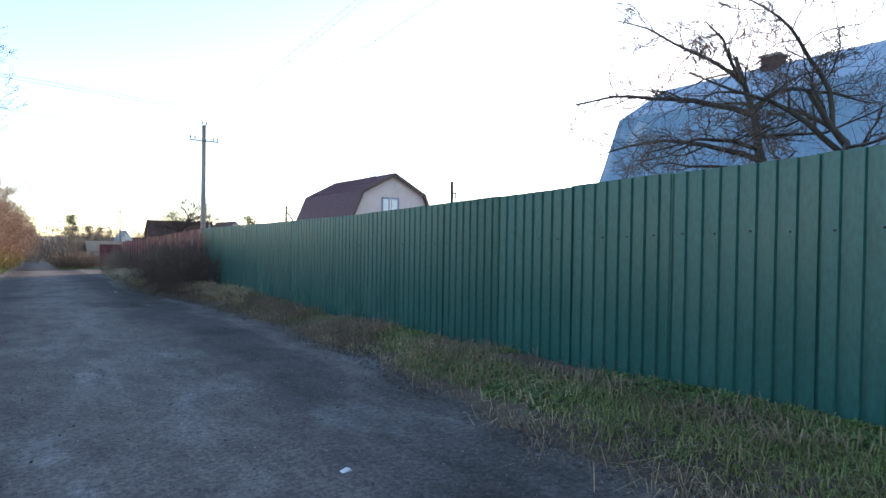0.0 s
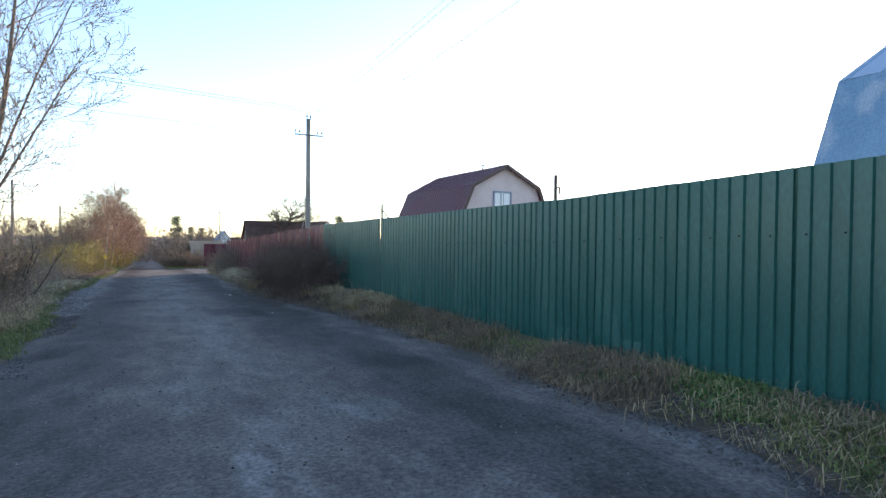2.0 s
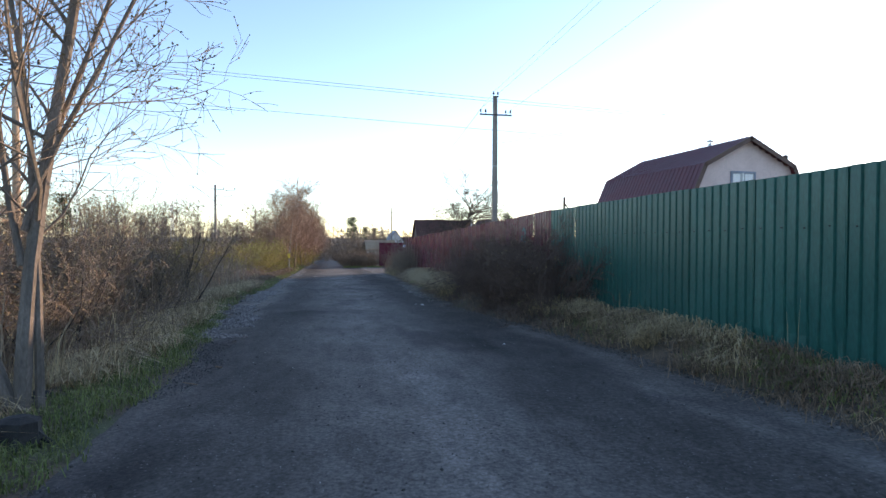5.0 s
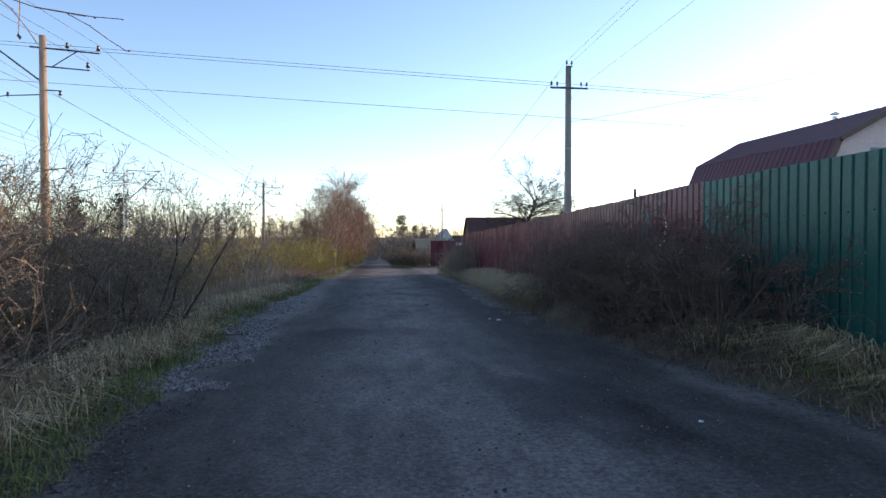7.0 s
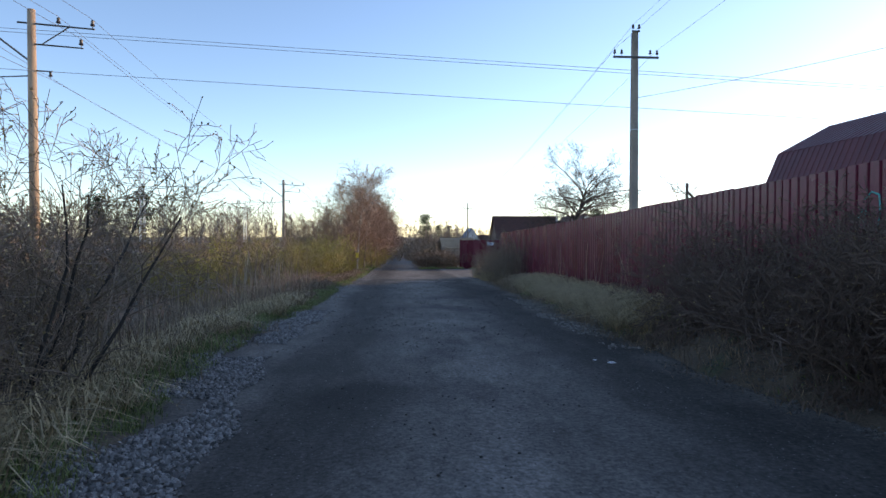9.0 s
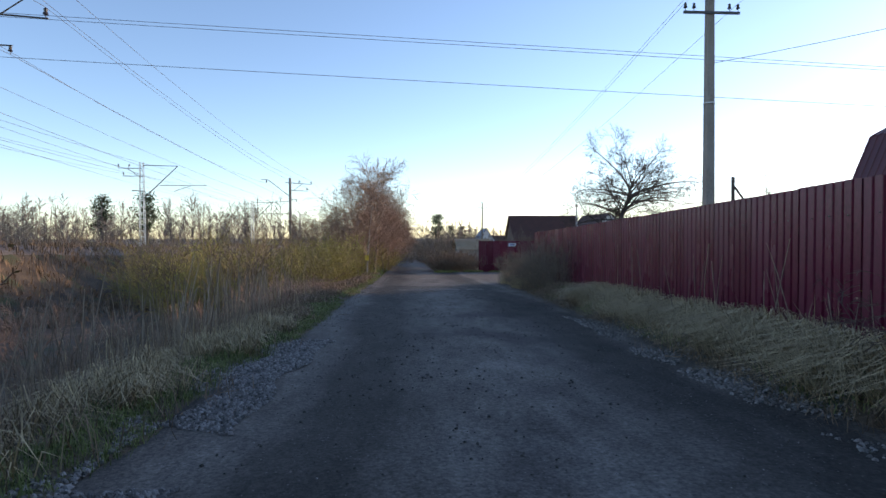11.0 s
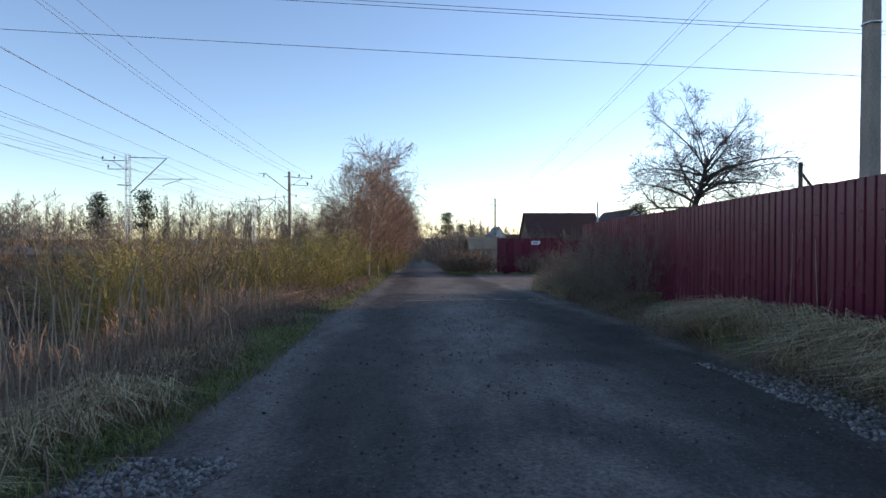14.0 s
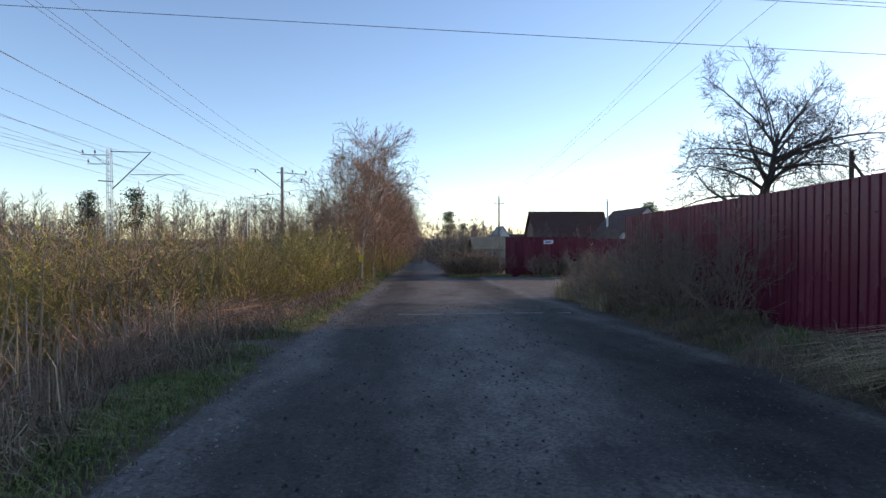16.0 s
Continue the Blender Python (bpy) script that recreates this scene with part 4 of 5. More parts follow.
tree("apple_tree", "bare leaning apple tree before the blue roof", (11.0, 3.7, 0.0),
     [((0, 0, -0.1), (0.06, -0.02, 1), 4.6, 0.12), (0.75, (0.6, 0.5, 0.6), 2.4, 0.045), (0.7, (-0.6, 0.6, 0.6), 2.8, 0.05), (0.85, (-0.5, -0.1, 0.8), 2.4, 0.04)], TWISTED, (M_DARKBARK, M_DARKBARK, M_DARKTWIG), 5, floor=0.004)
tree("sapling", "slender bare fruit sapling behind the crimson fence", (14.5, 46.0, slope(46)), [((0, 0, 0), (-0.1, 0, 1), 4.6, 0.06)], APPLE[1:], (M_DARKBARK, M_DARKTWIG, M_DARKTWIG), 6)
tree("sapling", "slender bare fruit sapling behind the green fence", (17.0, 22.0, slope(22)), [((0, 0, 0), (0.1, 0, 1), 4.6, 0.06)], APPLE[1:], (M_DARKBARK, M_DARKTWIG, M_DARKTWIG), 7)
tree("sapling", "slender bare fruit sapling behind the crimson fence", (16.5, 52.5, slope(50)), [((0, 0, 0), (0.1, 0, 1), 4.9, 0.06)], APPLE[1:], (M_DARKBARK, M_DARKTWIG, M_DARKTWIG), 9)

# birches at the far left of the lane
birch_a = tree("birch", "slender bare birch with russet twigs beside the lane", (-3.4, 63.5, land(-3.4, 63.5)), [((0, 0, -0.1), (0.0, 0, 1), 7.0, 0.065)], BIRCH, (M_BIRCH, M_REDTWIG, M_REDTWIG), 31, group="roadside birches", split=1, floor=0.0085)
birch_b = tree("birch", "slender bare birch with russet twigs beside the lane", (-5.3, 66.0, land(-5.3, 66)), [((0, 0, -0.1), (0.03, 0.02, 1), 6.5, 0.08)], BIRCH, (M_BARK, M_REDTWIG, M_REDTWIG), 32, group="roadside birches", split=1, floor=0.0085)
for x, y, s, a in ((-3.1, 67, 1.02, 40), (-4.6, 70, 0.98, 120), (-2.6, 71, 0.97, 200), (-6.3, 71, 0.8, 300), (-2.3, 76, 0.95, 90), (-4.0, 77, 0.95, 10), (-2.1, 81, 0.9, 150), (-7.6, 74, 0.75, 60), (-2.0, 86, 0.88, 250), (-1.9, 91, 0.86, 20), (-1.8, 96, 0.84, 70), (-3.4, 88, 0.9, 80), (-2.4, 73.5, 0.7, 15), (-2.2, 78.5, 0.65, 215), (-6.8, 64.5, 0.72, 30), (-8.3, 67, 0.7, 130), (-9.8, 72, 0.62, 230), (-5.9, 76, 0.85, 310)):
    k = copy_thing(birch_a if R.random() < 0.12 else birch_b, pose(x, y, land(x, y) - 0.05, 0, 0, a))
    k.scale = (s, s, s)
notice = thing("notice", "small yellow notice fixed to a birch trunk", "notice", (-3.4, 63.36, 0.25 - 1.0))
part("board", Build().box(-0.12, 0.12, -0.02, 0.0, 0, 0.38), M_PAPER, notice)


def shrub(name, label, at, k, length, r, lean, mats, seed, leaves=None, leaf_mat=None, spec=SHRUB, spread=0.25, group="", split=0, floor=0.004):
    return tree(name, label, at, stems_round(k, length, r, lean, random.Random(seed), spread), spec, mats, seed, leaves, leaf_mat, "shrub", group, split, floor)


def scatter(models, places, rng, smin, smax, sink=0.05):
    for x, y in places:
        s = rng.uniform(smin, smax)
        k = copy_thing(rng.choice(models), pose(x, y, land(x, y) - sink, 0, 0, rng.uniform(0, 360)))
        k.scale = (s, s, s * rng.uniform(0.9, 1.1))


def patch(rng, n, x0, x1, y0, y1):
    return [(rng.uniform(x0, x1), rng.uniform(y0, y1)) for _ in range(n)]


LIGHT = [(4, 0.1, 0.03, 5, 0.2, 0.5, 0.45, 0.5, 3), (2, 0.16, 0.05, 4, 0.15, 0.6, 0.5, 0.6, 3), (1, 0.2, 0.03, 0, 0, 0, 0, 0, 3)]
FINE = [(7, 0.17, 0.03, 9, 0.18, 0.75, 0.55, 0.5, 5), (5, 0.22, 0.03, 7, 0.1, 0.75, 0.5, 0.6, 3), (3, 0.24, 0.04, 4, 0.1, 0.75, 0.6, 0.75, 3), (2, 0.25, 0.04, 0, 0, 0, 0, 0, 3)]
brown_a = shrub("bare_shrub", "bare brown willow shrub with pale buds", (-3.85, 24.3, land(-3.85, 24.3)), 13, 2.65, 0.028, 0.85, (M_DARKBARK, M_TWIG), 41, (0.9, 0.03), M_PALEBUD, group="lineside shrubs", spec=FINE, split=1, floor=0.003)
brown_c = shrub("bare_shrub", "bare brown willow shrub with pale buds", (-5.6, 22.4, land(-5.6, 22.4)), 12, 3.0, 0.028, 0.7, (M_BARK, M_TWIG), 44, (0.9, 0.03), M_PALEBUD, group="lineside shrubs", spec=FINE, split=1, floor=0.003)
brown_b = shrub("bare_shrub", "bare brown willow shrub with pale buds", (-5.6, 27.5, land(-5.6, 27.5)), 14, 2.9, 0.025, 0.6, (M_BARK, M_TWIG), 42, (0.5, 0.05), M_PALEBUD, group="lineside shrubs", floor=0.006)
scatter([brown_a, brown_c], [(-4.4, 19.0), (-5.0, 20.8), (-6.3, 18.5), (-5.6, 25.6), (-4.5, 22.3), (-7.2, 25.0)], R, 0.85, 1.05)
scatter([brown_b], [(-8.2, 21.5), (-7.8, 26.2), (-9.5, 25), (-12.5, 26), (-5.2, 17.2), (-7, 16.5), (-8.5, 18.5), (-10.5, 22), (-11.5, 19), (-6.6, 20.8), (-9.5, 16)], R, 0.85, 1.2)
olive_a = shrub("willow_shrub", "olive-twigged willow shrub coming into leaf", (-7.5, 52.0, land(-7.5, 52)), 14, 2.8, 0.022, 0.7, (M_OLIVETWIG, M_OLIVETWIG), 51, (0.9, 0.045), M_BUD, group="lineside willows", floor=0.0055)
yellow_a = shrub("willow_shrub", "bright yellow-green willow shrub in young leaf", (-5.0, 55.5, land(-5.0, 55.5)), 14, 2.5, 0.022, 0.7, (M_OLIVETWIG, M_OLIVETWIG), 52, (1.0, 0.055), M_BUD, group="lineside willows", floor=0.0055)
brown_f = shrub("bare_shrub", "bare brown willow shrub far along the railway", (-9.0, 84.0, land(-9, 84)), 12, 2.9, 0.025, 0.6, (M_BARK, M_TWIG), 45, (0.6, 0.07), M_PALEBUD, LIGHT, group="lineside shrubs", floor=0.011)
olive_f = shrub("willow_shrub", "olive-twigged willow shrub far along the railway", (-11.0, 86.0, land(-11, 86)), 12, 2.8, 0.022, 0.5, (M_OLIVETWIG, M_OLIVETWIG), 55, (0.8, 0.08), M_BUD, LIGHT, group="lineside willows", floor=0.011)
red_a = shrub("russet_shrub", "low russet thicket of bare twigs", (-5.4, 47.0, land(-5.4, 47)), 14, 1.4, 0.012, 0.8, (M_REDTWIG, M_REDTWIG), 53, spec=LIGHT, group="russet thickets", floor=0.006)


def behind(places):
    """Keeps the view over the ditch to the railway bank open."""
    return [(x, y) for x, y in places if y > 28 + 1.75 * -x]


scatter([olive_a, yellow_a, brown_b, olive_a], behind(patch(R, 46, -15, -5.4, 43, 66)), R, 0.75, 1.15, 0.12)
scatter([olive_a, brown_b, yellow_a, olive_a], [(-6.9, 52), (-6.2, 49.5), (-7.6, 47), (-9.2, 49), (-8.5, 45.5), (-10.4, 47.2), (-5.9, 53.8), (-11.5, 50), (-5.5, 55.2), (-8.2, 54)], R, 0.85, 1.1, 0.1)
scatter([olive_f, brown_f], patch(R, 14, -14, -5, 64, 78), R, 0.75, 1.2, 0.12)
scatter([yellow_a], [(-3.0, 71), (-2.9, 77), (-2.6, 83), (-2.6, 90), (-4.2, 66), (-5.4, 52), (-4.9, 57.5), (-6.4, 56), (-7.2, 60), (-5.2, 60.5)], R, 0.9, 1.2)
scatter([olive_f, brown_f, brown_f], patch(R, 16, -9, -3.4, 66, 112) + patch(R, 14, -16, -8, 78, 125), R, 0.8, 1.3)
scatter([red_a], [(-4.3, 37.5), (-5.2, 38.6), (-4.4, 40.2), (-5.6, 41.2), (-4.6, 42.4), (-4.1, 44.0), (-5.9, 43.6), (-4.9, 35.6), (-6.4, 39.5), (-4.3, 46.2)], R, 0.6, 0.95)
scatter([red_a], patch(R, 18, -7.0, -4.4, 42, 57) + patch(R, 9, -13, -6, 32, 46), R, 0.6, 1.15)
scatter([olive_f, brown_f, red_a, brown_f], patch(R, 34, -54, -37.5, 55, 150), R, 1.0, 1.6)
scatter([olive_f, brown_f], patch(R, 12, -36.8, -21, 112, 170), R, 0.6, 0.8)
scatter([brown_f], patch(R, 26, -12, 12, 122, 150) + patch(R, 14, 4.5, 14, 100, 122), R, 1.1, 1.9)
# dark shrubs against the fence
DARK = [(5, 0.14, 0.02, 7, 0.1, 0.7, 0.5, 0.55, 4), (3, 0.22, 0.02, 5, 0.1, 0.8, 0.55, 0.7, 3), (2, 0.28, 0.0, 3, 0.1, 0.8, 0.6, 0.8, 3), (1, 0.2, 0, 0, 0, 0, 0, 0, 3)]
dark_a = shrub("dark_shrub", "dense dark bare shrub against the fence", (4.5, 22.6, land(4.5, 22.6)), 16, 1.7, 0.012, 0.7, (M_DARKTWIG, M_DARKTWIG), 61, (0.1, 0.03), M_PALEBUD, DARK, 0.45, "fence shrubs", floor=0.0032)
dark_b = shrub("dark_shrub", "dense dark bare shrub against the fence", (4.4, 24.2, land(4.4, 24.2)), 16, 1.7, 0.012, 0.7, (M_DARKTWIG, M_DARKTWIG), 62, (0.1, 0.03), M_PALEBUD, DARK, 0.45, "fence shrubs", floor=0.0032)
dark_c = shrub("dark_shrub", "dark bare shrub beside the gate fence", (7.5, 69.8, land(7.5, 69.8)), 14, 1.4, 0.012, 0.75, (M_TWIG, M_TWIG), 63, (0.5, 0.05), M_PALEBUD, LIGHT, 0.4, "fence shrubs", floor=0.009)
brown_d = shrub("dark_shrub", "thin grey-brown bare shrub against the crimson fence", (4.6, 45.0, land(4.6, 45)), 13, 1.75, 0.01, 0.42, (M_TWIG, M_TWIG), 64, None, None, DARK[:2] + DARK[3:], 0.4, "fence shrubs", floor=0.0045)
scatter([dark_a, dark_b], [(4.6, 21.4), (4.7, 25.6), (4.45, 26.4), (4.75, 27.4), (4.3, 23.4), (4.85, 22.9), (4.85, 24.5), (4.4, 21.2), (4.5, 25.3)], R, 0.9, 1.15)
scatter([dark_a, dark_b], [(4.15, 22.2), (4.1, 23.7), (4.15, 25.1), (4.25, 26.7)], R, 0.65, 0.85)
scatter([brown_d], [(4.7, 43.6), (4.9, 46.2), (4.6, 47.4), (5.0, 48.6), (4.6, 49.6), (4.75, 42.4), (4.85, 44.6), (4.9, 50.4), (4.5, 48.3)], R, 0.85, 1.05)
scatter([dark_c], patch(R, 5, 8.4, 12, 69.4, 70.4) + patch(R, 20, 2.2, 5.4, 71.4, 75) + patch(R, 16, 2.3, 5.0, 75, 94) + patch(R, 8, 3.0, 7, 92, 120), R, 1.0, 1.3)
scatter([brown_f, red_a], patch(R, 12, 9, 22, 74, 96), R, 0.8, 1.1)
scatter([brown_f], patch(R, 14, 2.4, 5.4, 71.2, 80), R, 0.55, 0.7)


def pine(label, x, y, h, seed):
    rng = random.Random(seed)
    z = land(x, y)
    root = thing("pine_tree", label, "tree", (x, y, z))
    part("trunk", Build().tube([(0, 0, -0.2), (0.1, 0, h * 0.5), (0, 0.1, h)], [h * 0.018, h * 0.013, 0.02], 6), M_BARK, root)
    limbs, crown = Build(), Build()
    for i in range(26):
        u = 0.42 + 0.56 * i / 26
        a = rng.uniform(0, 2 * math.pi)
        ln = h * 0.36 * (1.1 - u) ** 0.8 * rng.uniform(0.4, 1.3)
        d = Vector((math.cos(a), math.sin(a), rng.uniform(-0.05, 0.35)))
        pts = bent((0, 0, h * u), d, ln, 4, 0.1, 0.04, rng)
        limbs.tube(pts, [0.04, 0.03, 0.025, 0.02, 0.01], 3, cap=False)
        for q in pts[1:]:
            for _ in range(16):
                c = q + Vector((rng.gauss(0, 1), rng.gauss(0, 1), rng.gauss(0, 0.4))) * h * 0.055
                crown.leaf(c, (rng.gauss(0, 1), rng.gauss(0, 1), rng.gauss(0.3, 0.6)), h * 0.03)
    part("limbs", limbs, M_BARK, root)
    part("crown", crown, M_PINE, root)
    return root


pine("dark green pine far down the lane", 6.9, 160, 10.6, 71)
pine("dark green conifer far down the lane", 13.5, 172, 7.8, 72)
pine("dark green conifer far down the lane", 10.5, 168, 8.0, 76)
pine("dark green conifer behind the houses", 36.5, 122, 9.6, 73)
pine("dark green pine beyond the railway", -57, 150, 14.2, 74)
pine("dark green pine beyond the railway", -69, 155, 14.0, 75)
pine("dark green pine beyond the houses", 60, 105, 9.5, 77)


def woods(label, places, h, seed):
    """Far leafless woods: many thin trunks and twigs."""
    rng = random.Random(seed)
    b = Build()
    for x, y in places:
        z, hh = land(x, y), h * rng.uniform(0.65, 1.15)
        pts = bent((x, y, z), (0, 0, 1), hh, 4, 0.04, 0.05, rng)
        b.tube(pts, [0.06, 0.055, 0.045, 0.035, 0.02], 3, cap=False)
        for _ in range(26):
            u = rng.uniform(0.15, 0.98)
            k = min(3, int(u * 4))
            q = pts[k].lerp(pts[k + 1], u * 4 - k)
            d = off_axis((0, 0, 1), rng.uniform(0.4, 1.15), rng)
            tw = bent(q, d, hh * 0.4 * (1.15 - u), 2, 0.15, 0.05, rng)
            b.tube(tw, [0.05, 0.045, 0.035], 3, cap=False)
            b.tube(bent(tw[1], off_axis(d, 0.6, rng), hh * 0.1, 1, 0, 0, rng), [0.025, 0.015], 3, cap=False)
    return solid("woods", b, M_WOODS, label, "woods", "stuff")


woods("bare birch woods beyond the railway", patch(R, 310, -150, -34, 135, 190), 12.5, 81)
woods("low bare woods closing the end of the lane", patch(R, 140, -34, 45, 150, 195), 6.5, 82)
woods("bare trees where the lane bends away", patch(R, 60, -14, 16, 148, 172), 8.0, 84)
woods("bare woods behind the houses", patch(R, 60, 45, 170, 90, 160), 8.0, 83)


# ---- grass, stalks and gravel ----
def grass(label, mat, n, place, lmin, lmax, width, bend, seed, name="grass", tuft=6, spread=0.06, down=0.0):
    """Tufts of blades; place gives a spot, or None."""
    rng = random.Random(seed)
    b = Build()
    done = 0
    while done < n:
        spot = place(rng)
        if spot is None:
            continue
        x, y = spot
        done += 1
        a0 = rng.uniform(0, 2 * math.pi)
        for _ in range(tuft):
            a = a0 + rng.gauss(0, 1.3)
            px, py = x + rng.gauss(0, spread), y + rng.gauss(0, spread)
            b.blade((px, py, surface(px, py) - 0.02), (math.cos(a) - down, math.sin(a), 0), 1.0, rng.uniform(lmin, lmax), width * rng.uniform(0.7, 1.3), min(1.2, max(0.05, rng.gauss(bend, 0.25))))
    return solid(name, b, mat, label, "grass", "stuff")


def band(x0, x1, y0, y1, clump=0.0, seed=0, power=1.0):
    def place(rng):
        y = y0 + (y1 - y0) * rng.random() ** power
        x = rng.uniform(x0, x1) + 0.18 * math.sin(y * 1.7 + seed) + 0.1 * math.sin(y * 4.1)
        if clump and noise.noise(Vector((x * 0.9, y * 0.6, seed))) < clump:
            return None
        return x, y
    return place


def left_of(d0, d1, y0, y1, clump=0.0, seed=0, power=1.0):
    """Spots d0 to d1 metres outside the lane's edge at the ditch."""
    def place(rng):
        y = y0 + (y1 - y0) * rng.random() ** power
        x = left_edge(y) - rng.uniform(d0, d1) - 0.08 * math.sin(y * 3.3 + seed)
        return None if clump and noise.noise(Vector((x * 0.9, y * 0.6, seed))) < clump else (x, y)
    return place


def right_of(d0, d1, y0, y1, clump=0.0, seed=0, power=1.0):
    """Spots d0 to d1 metres outside the lane's edge at the fence."""
    def place(rng):
        y = y0 + (y1 - y0) * rng.random() ** power
        x = right_edge(y) + rng.uniform(d0, d1) + 0.06 * math.sin(y * 3.7 + seed)
        return None if x > FENCE_X - 0.02 or clump and noise.noise(Vector((x * 0.9, y * 0.6, seed))) < clump else (x, y)
    return place


def apart_from(place, y0, y1, keep=0.06):
    """The same spots, but few of them between y0 and y1, where shrubs shade the bank."""
    def spot(rng):
        p = place(rng)
        return None if p is None or (y0 < p[1] < y1 and rng.random() > keep) else p
    return spot


# the bank below the fences
grass("fresh green grass along the fence", M_GRASS, 4400, right_of(0.15, 1.7, -1, 21, -0.05, 1, 1.2), 0.04, 0.15, 0.008, 0.8, 91, tuft=6, spread=0.07)
grass("dark green weeds at the fence foot", M_HERB, 2400, right_of(0.25, 1.9, -1, 12, -0.1, 2), 0.04, 0.12, 0.028, 0.8, 92, tuft=5)
grass("dry straw grass along the fence", M_DRY, 300, right_of(-0.05, 0.9, -1, 14, -0.1, 3), 0.08, 0.3, 0.006, 1.2, 93, tuft=7, spread=0.09, down=0.5)
grass("drooping dry straw grass on the bank", M_DRY, 340, right_of(0.15, 0.85, 27, 39, -0.1, 4), 0.35, 0.78, 0.012, 1.2, 94, down=0.7, spread=0.06, tuft=24)
grass("sparse dry straw on the bank", M_DRYDARK, 300, right_of(0.1, 0.9, 38, 52, -0.1, 34), 0.15, 0.4, 0.009, 1.2, 124, down=0.6, spread=0.08, tuft=14)
grass("old straw heaps on the bank", M_DRYDARK, 360, right_of(0.02, 0.8, 8, 21, -0.1, 19), 0.12, 0.34, 0.009, 1.2, 109, down=0.5, spread=0.09, tuft=16)
grass("dry straw heap on the bank", M_DRY, 80, right_of(0.15, 0.8, 14, 21.5, -0.05, 20), 0.22, 0.5, 0.009, 1.2, 110, down=0.7, spread=0.06, tuft=18)
grass("fresh green grass on the bank", M_GRASS, 700, apart_from(right_of(0.1, 0.8, 10, 53, -0.05, 5), 20.5, 27.5), 0.06, 0.2, 0.01, 0.75, 95, tuft=12, spread=0.08)
grass("matted brown stalks on the bank", M_DRYDARK, 3400, apart_from(right_of(-0.1, 1.3, 1, 53, -0.15, 6), 20.5, 27, 0.35), 0.1, 0.32, 0.008, 1.25, 96, down=0.2, spread=0.2, tuft=5)
grass("tall dry grass at the corner of the side road", M_DRY, 420, band(4.4, 5.5, 47.5, 52.6, 0, 11), 0.4, 1.1, 0.01, 0.45, 101, "reeds", 8, 0.09)
grass("lone dry stalks along the fence", M_DRY, 26, right_of(0.5, 1.4, 12, 50, 0.0, 12), 0.4, 0.8, 0.007, 0.15, 102, "reeds", 2, 0.05)
grass("dark dead leaf litter under the fence shrubs", M_DARKTWIG, 1500, right_of(0.12, 1.6, 20, 28, -0.3, 30), 0.08, 0.26, 0.014, 1.2, 120, tuft=6, spread=0.12)
grass("dry straw tufts before the dark shrubs", M_DRY, 34, right_of(0.2, 0.7, 18.5, 22.5, -0.2, 31), 0.2, 0.45, 0.009, 1.15, 121, down=0.5, spread=0.07, tuft=16)
# the verge above the ditch
grass("drooping straw heaps over the verge", M_DRY, 190, left_of(0.25, 1.1, 17, 35, -0.1, 32), 0.25, 0.65, 0.01, 1.25, 122, spread=0.07, tuft=20)
grass("fresh green grass along the lane", M_GRASS, 5200, left_of(0.03, 0.8, 11, 40, -0.6, 7, 1.1), 0.05, 0.18, 0.008, 0.7, 97, tuft=6)
grass("fresh green grass along the lane's edge", M_GRASS, 4200, left_of(0.04, 0.95, 33, 62, -0.4, 16), 0.05, 0.17, 0.009, 0.75, 106, tuft=6)
grass("dry straw grass beside the ditch", M_DRY, 420, left_of(0.55, 1.7, 13, 38, -0.05, 8), 0.18, 0.5, 0.009, 1.25, 98, spread=0.08, tuft=20)
grass("flattened straw beside the ditch", M_DRYDARK, 800, left_of(0.35, 2.2, 34, 64, -0.1, 17), 0.15, 0.5, 0.01, 1.25, 107, spread=0.1, tuft=14)
grass("matted brown stalks in the ditch", M_DRYDARK, 5200, band(-10, -2.9, 13, 62, -0.3, 9), 0.15, 0.5, 0.01, 1.0, 99, spread=0.25, tuft=5)
grass("tall dry reed stalks beside the ditch", M_DRY, 50, left_of(0.9, 3.0, 15, 44, 0.0, 10), 0.6, 1.3, 0.011, 0.4, 100, "reeds", 12, 0.2)
grass("tall brown stalks in the ditch", M_DRYDARK, 600, left_of(0.9, 4.0, 14, 46, 0.0, 13), 0.4, 1.0, 0.009, 0.5, 104, "reeds", 6, 0.2)
grass("rough dead grass on the railway bank", M_DRYDARK, 4500, band(-22, -12, 30, 110, 0, 14), 0.25, 0.6, 0.04, 0.6, 103, spread=0.3, tuft=5)
grass("rough grass beside the far lane", M_GRASS, 1800, left_of(0.05, 1.3, 60, 110, -0.2, 15), 0.12, 0.3, 0.02, 0.6, 105, tuft=6)
grass("rough grass before the gate fence", M_GRASS, 700, band(1.9, 8.5, 69.2, 71.2, -0.1, 18), 0.1, 0.3, 0.02, 0.7, 108, tuft=6)


def reed_bed(label, clumps, seed, hmin=0.55, hmax=1.5):
    """Clumps of stiff dead stalks, each a thin tapering cane."""
    rng = random.Random(seed)
    b = Build()
    for x, y, n in clumps:
        for _ in range(n):
            px, py = x + rng.gauss(0, 0.3), y + rng.gauss(0, 0.35)
            h = rng.uniform(hmin, hmax)
            lean = (rng.gauss(0, 0.13), rng.gauss(0, 0.13), 1)
            pts = bent((px, py, land(px, py) - 0.05), lean, h, 3, 0.03, 0.0, rng)
            b.tube(pts, [0.009, 0.008, 0.007, 0.005], 3, cap=False)
    return solid("reeds", b, M_CANE, label, "reeds", "stuff")


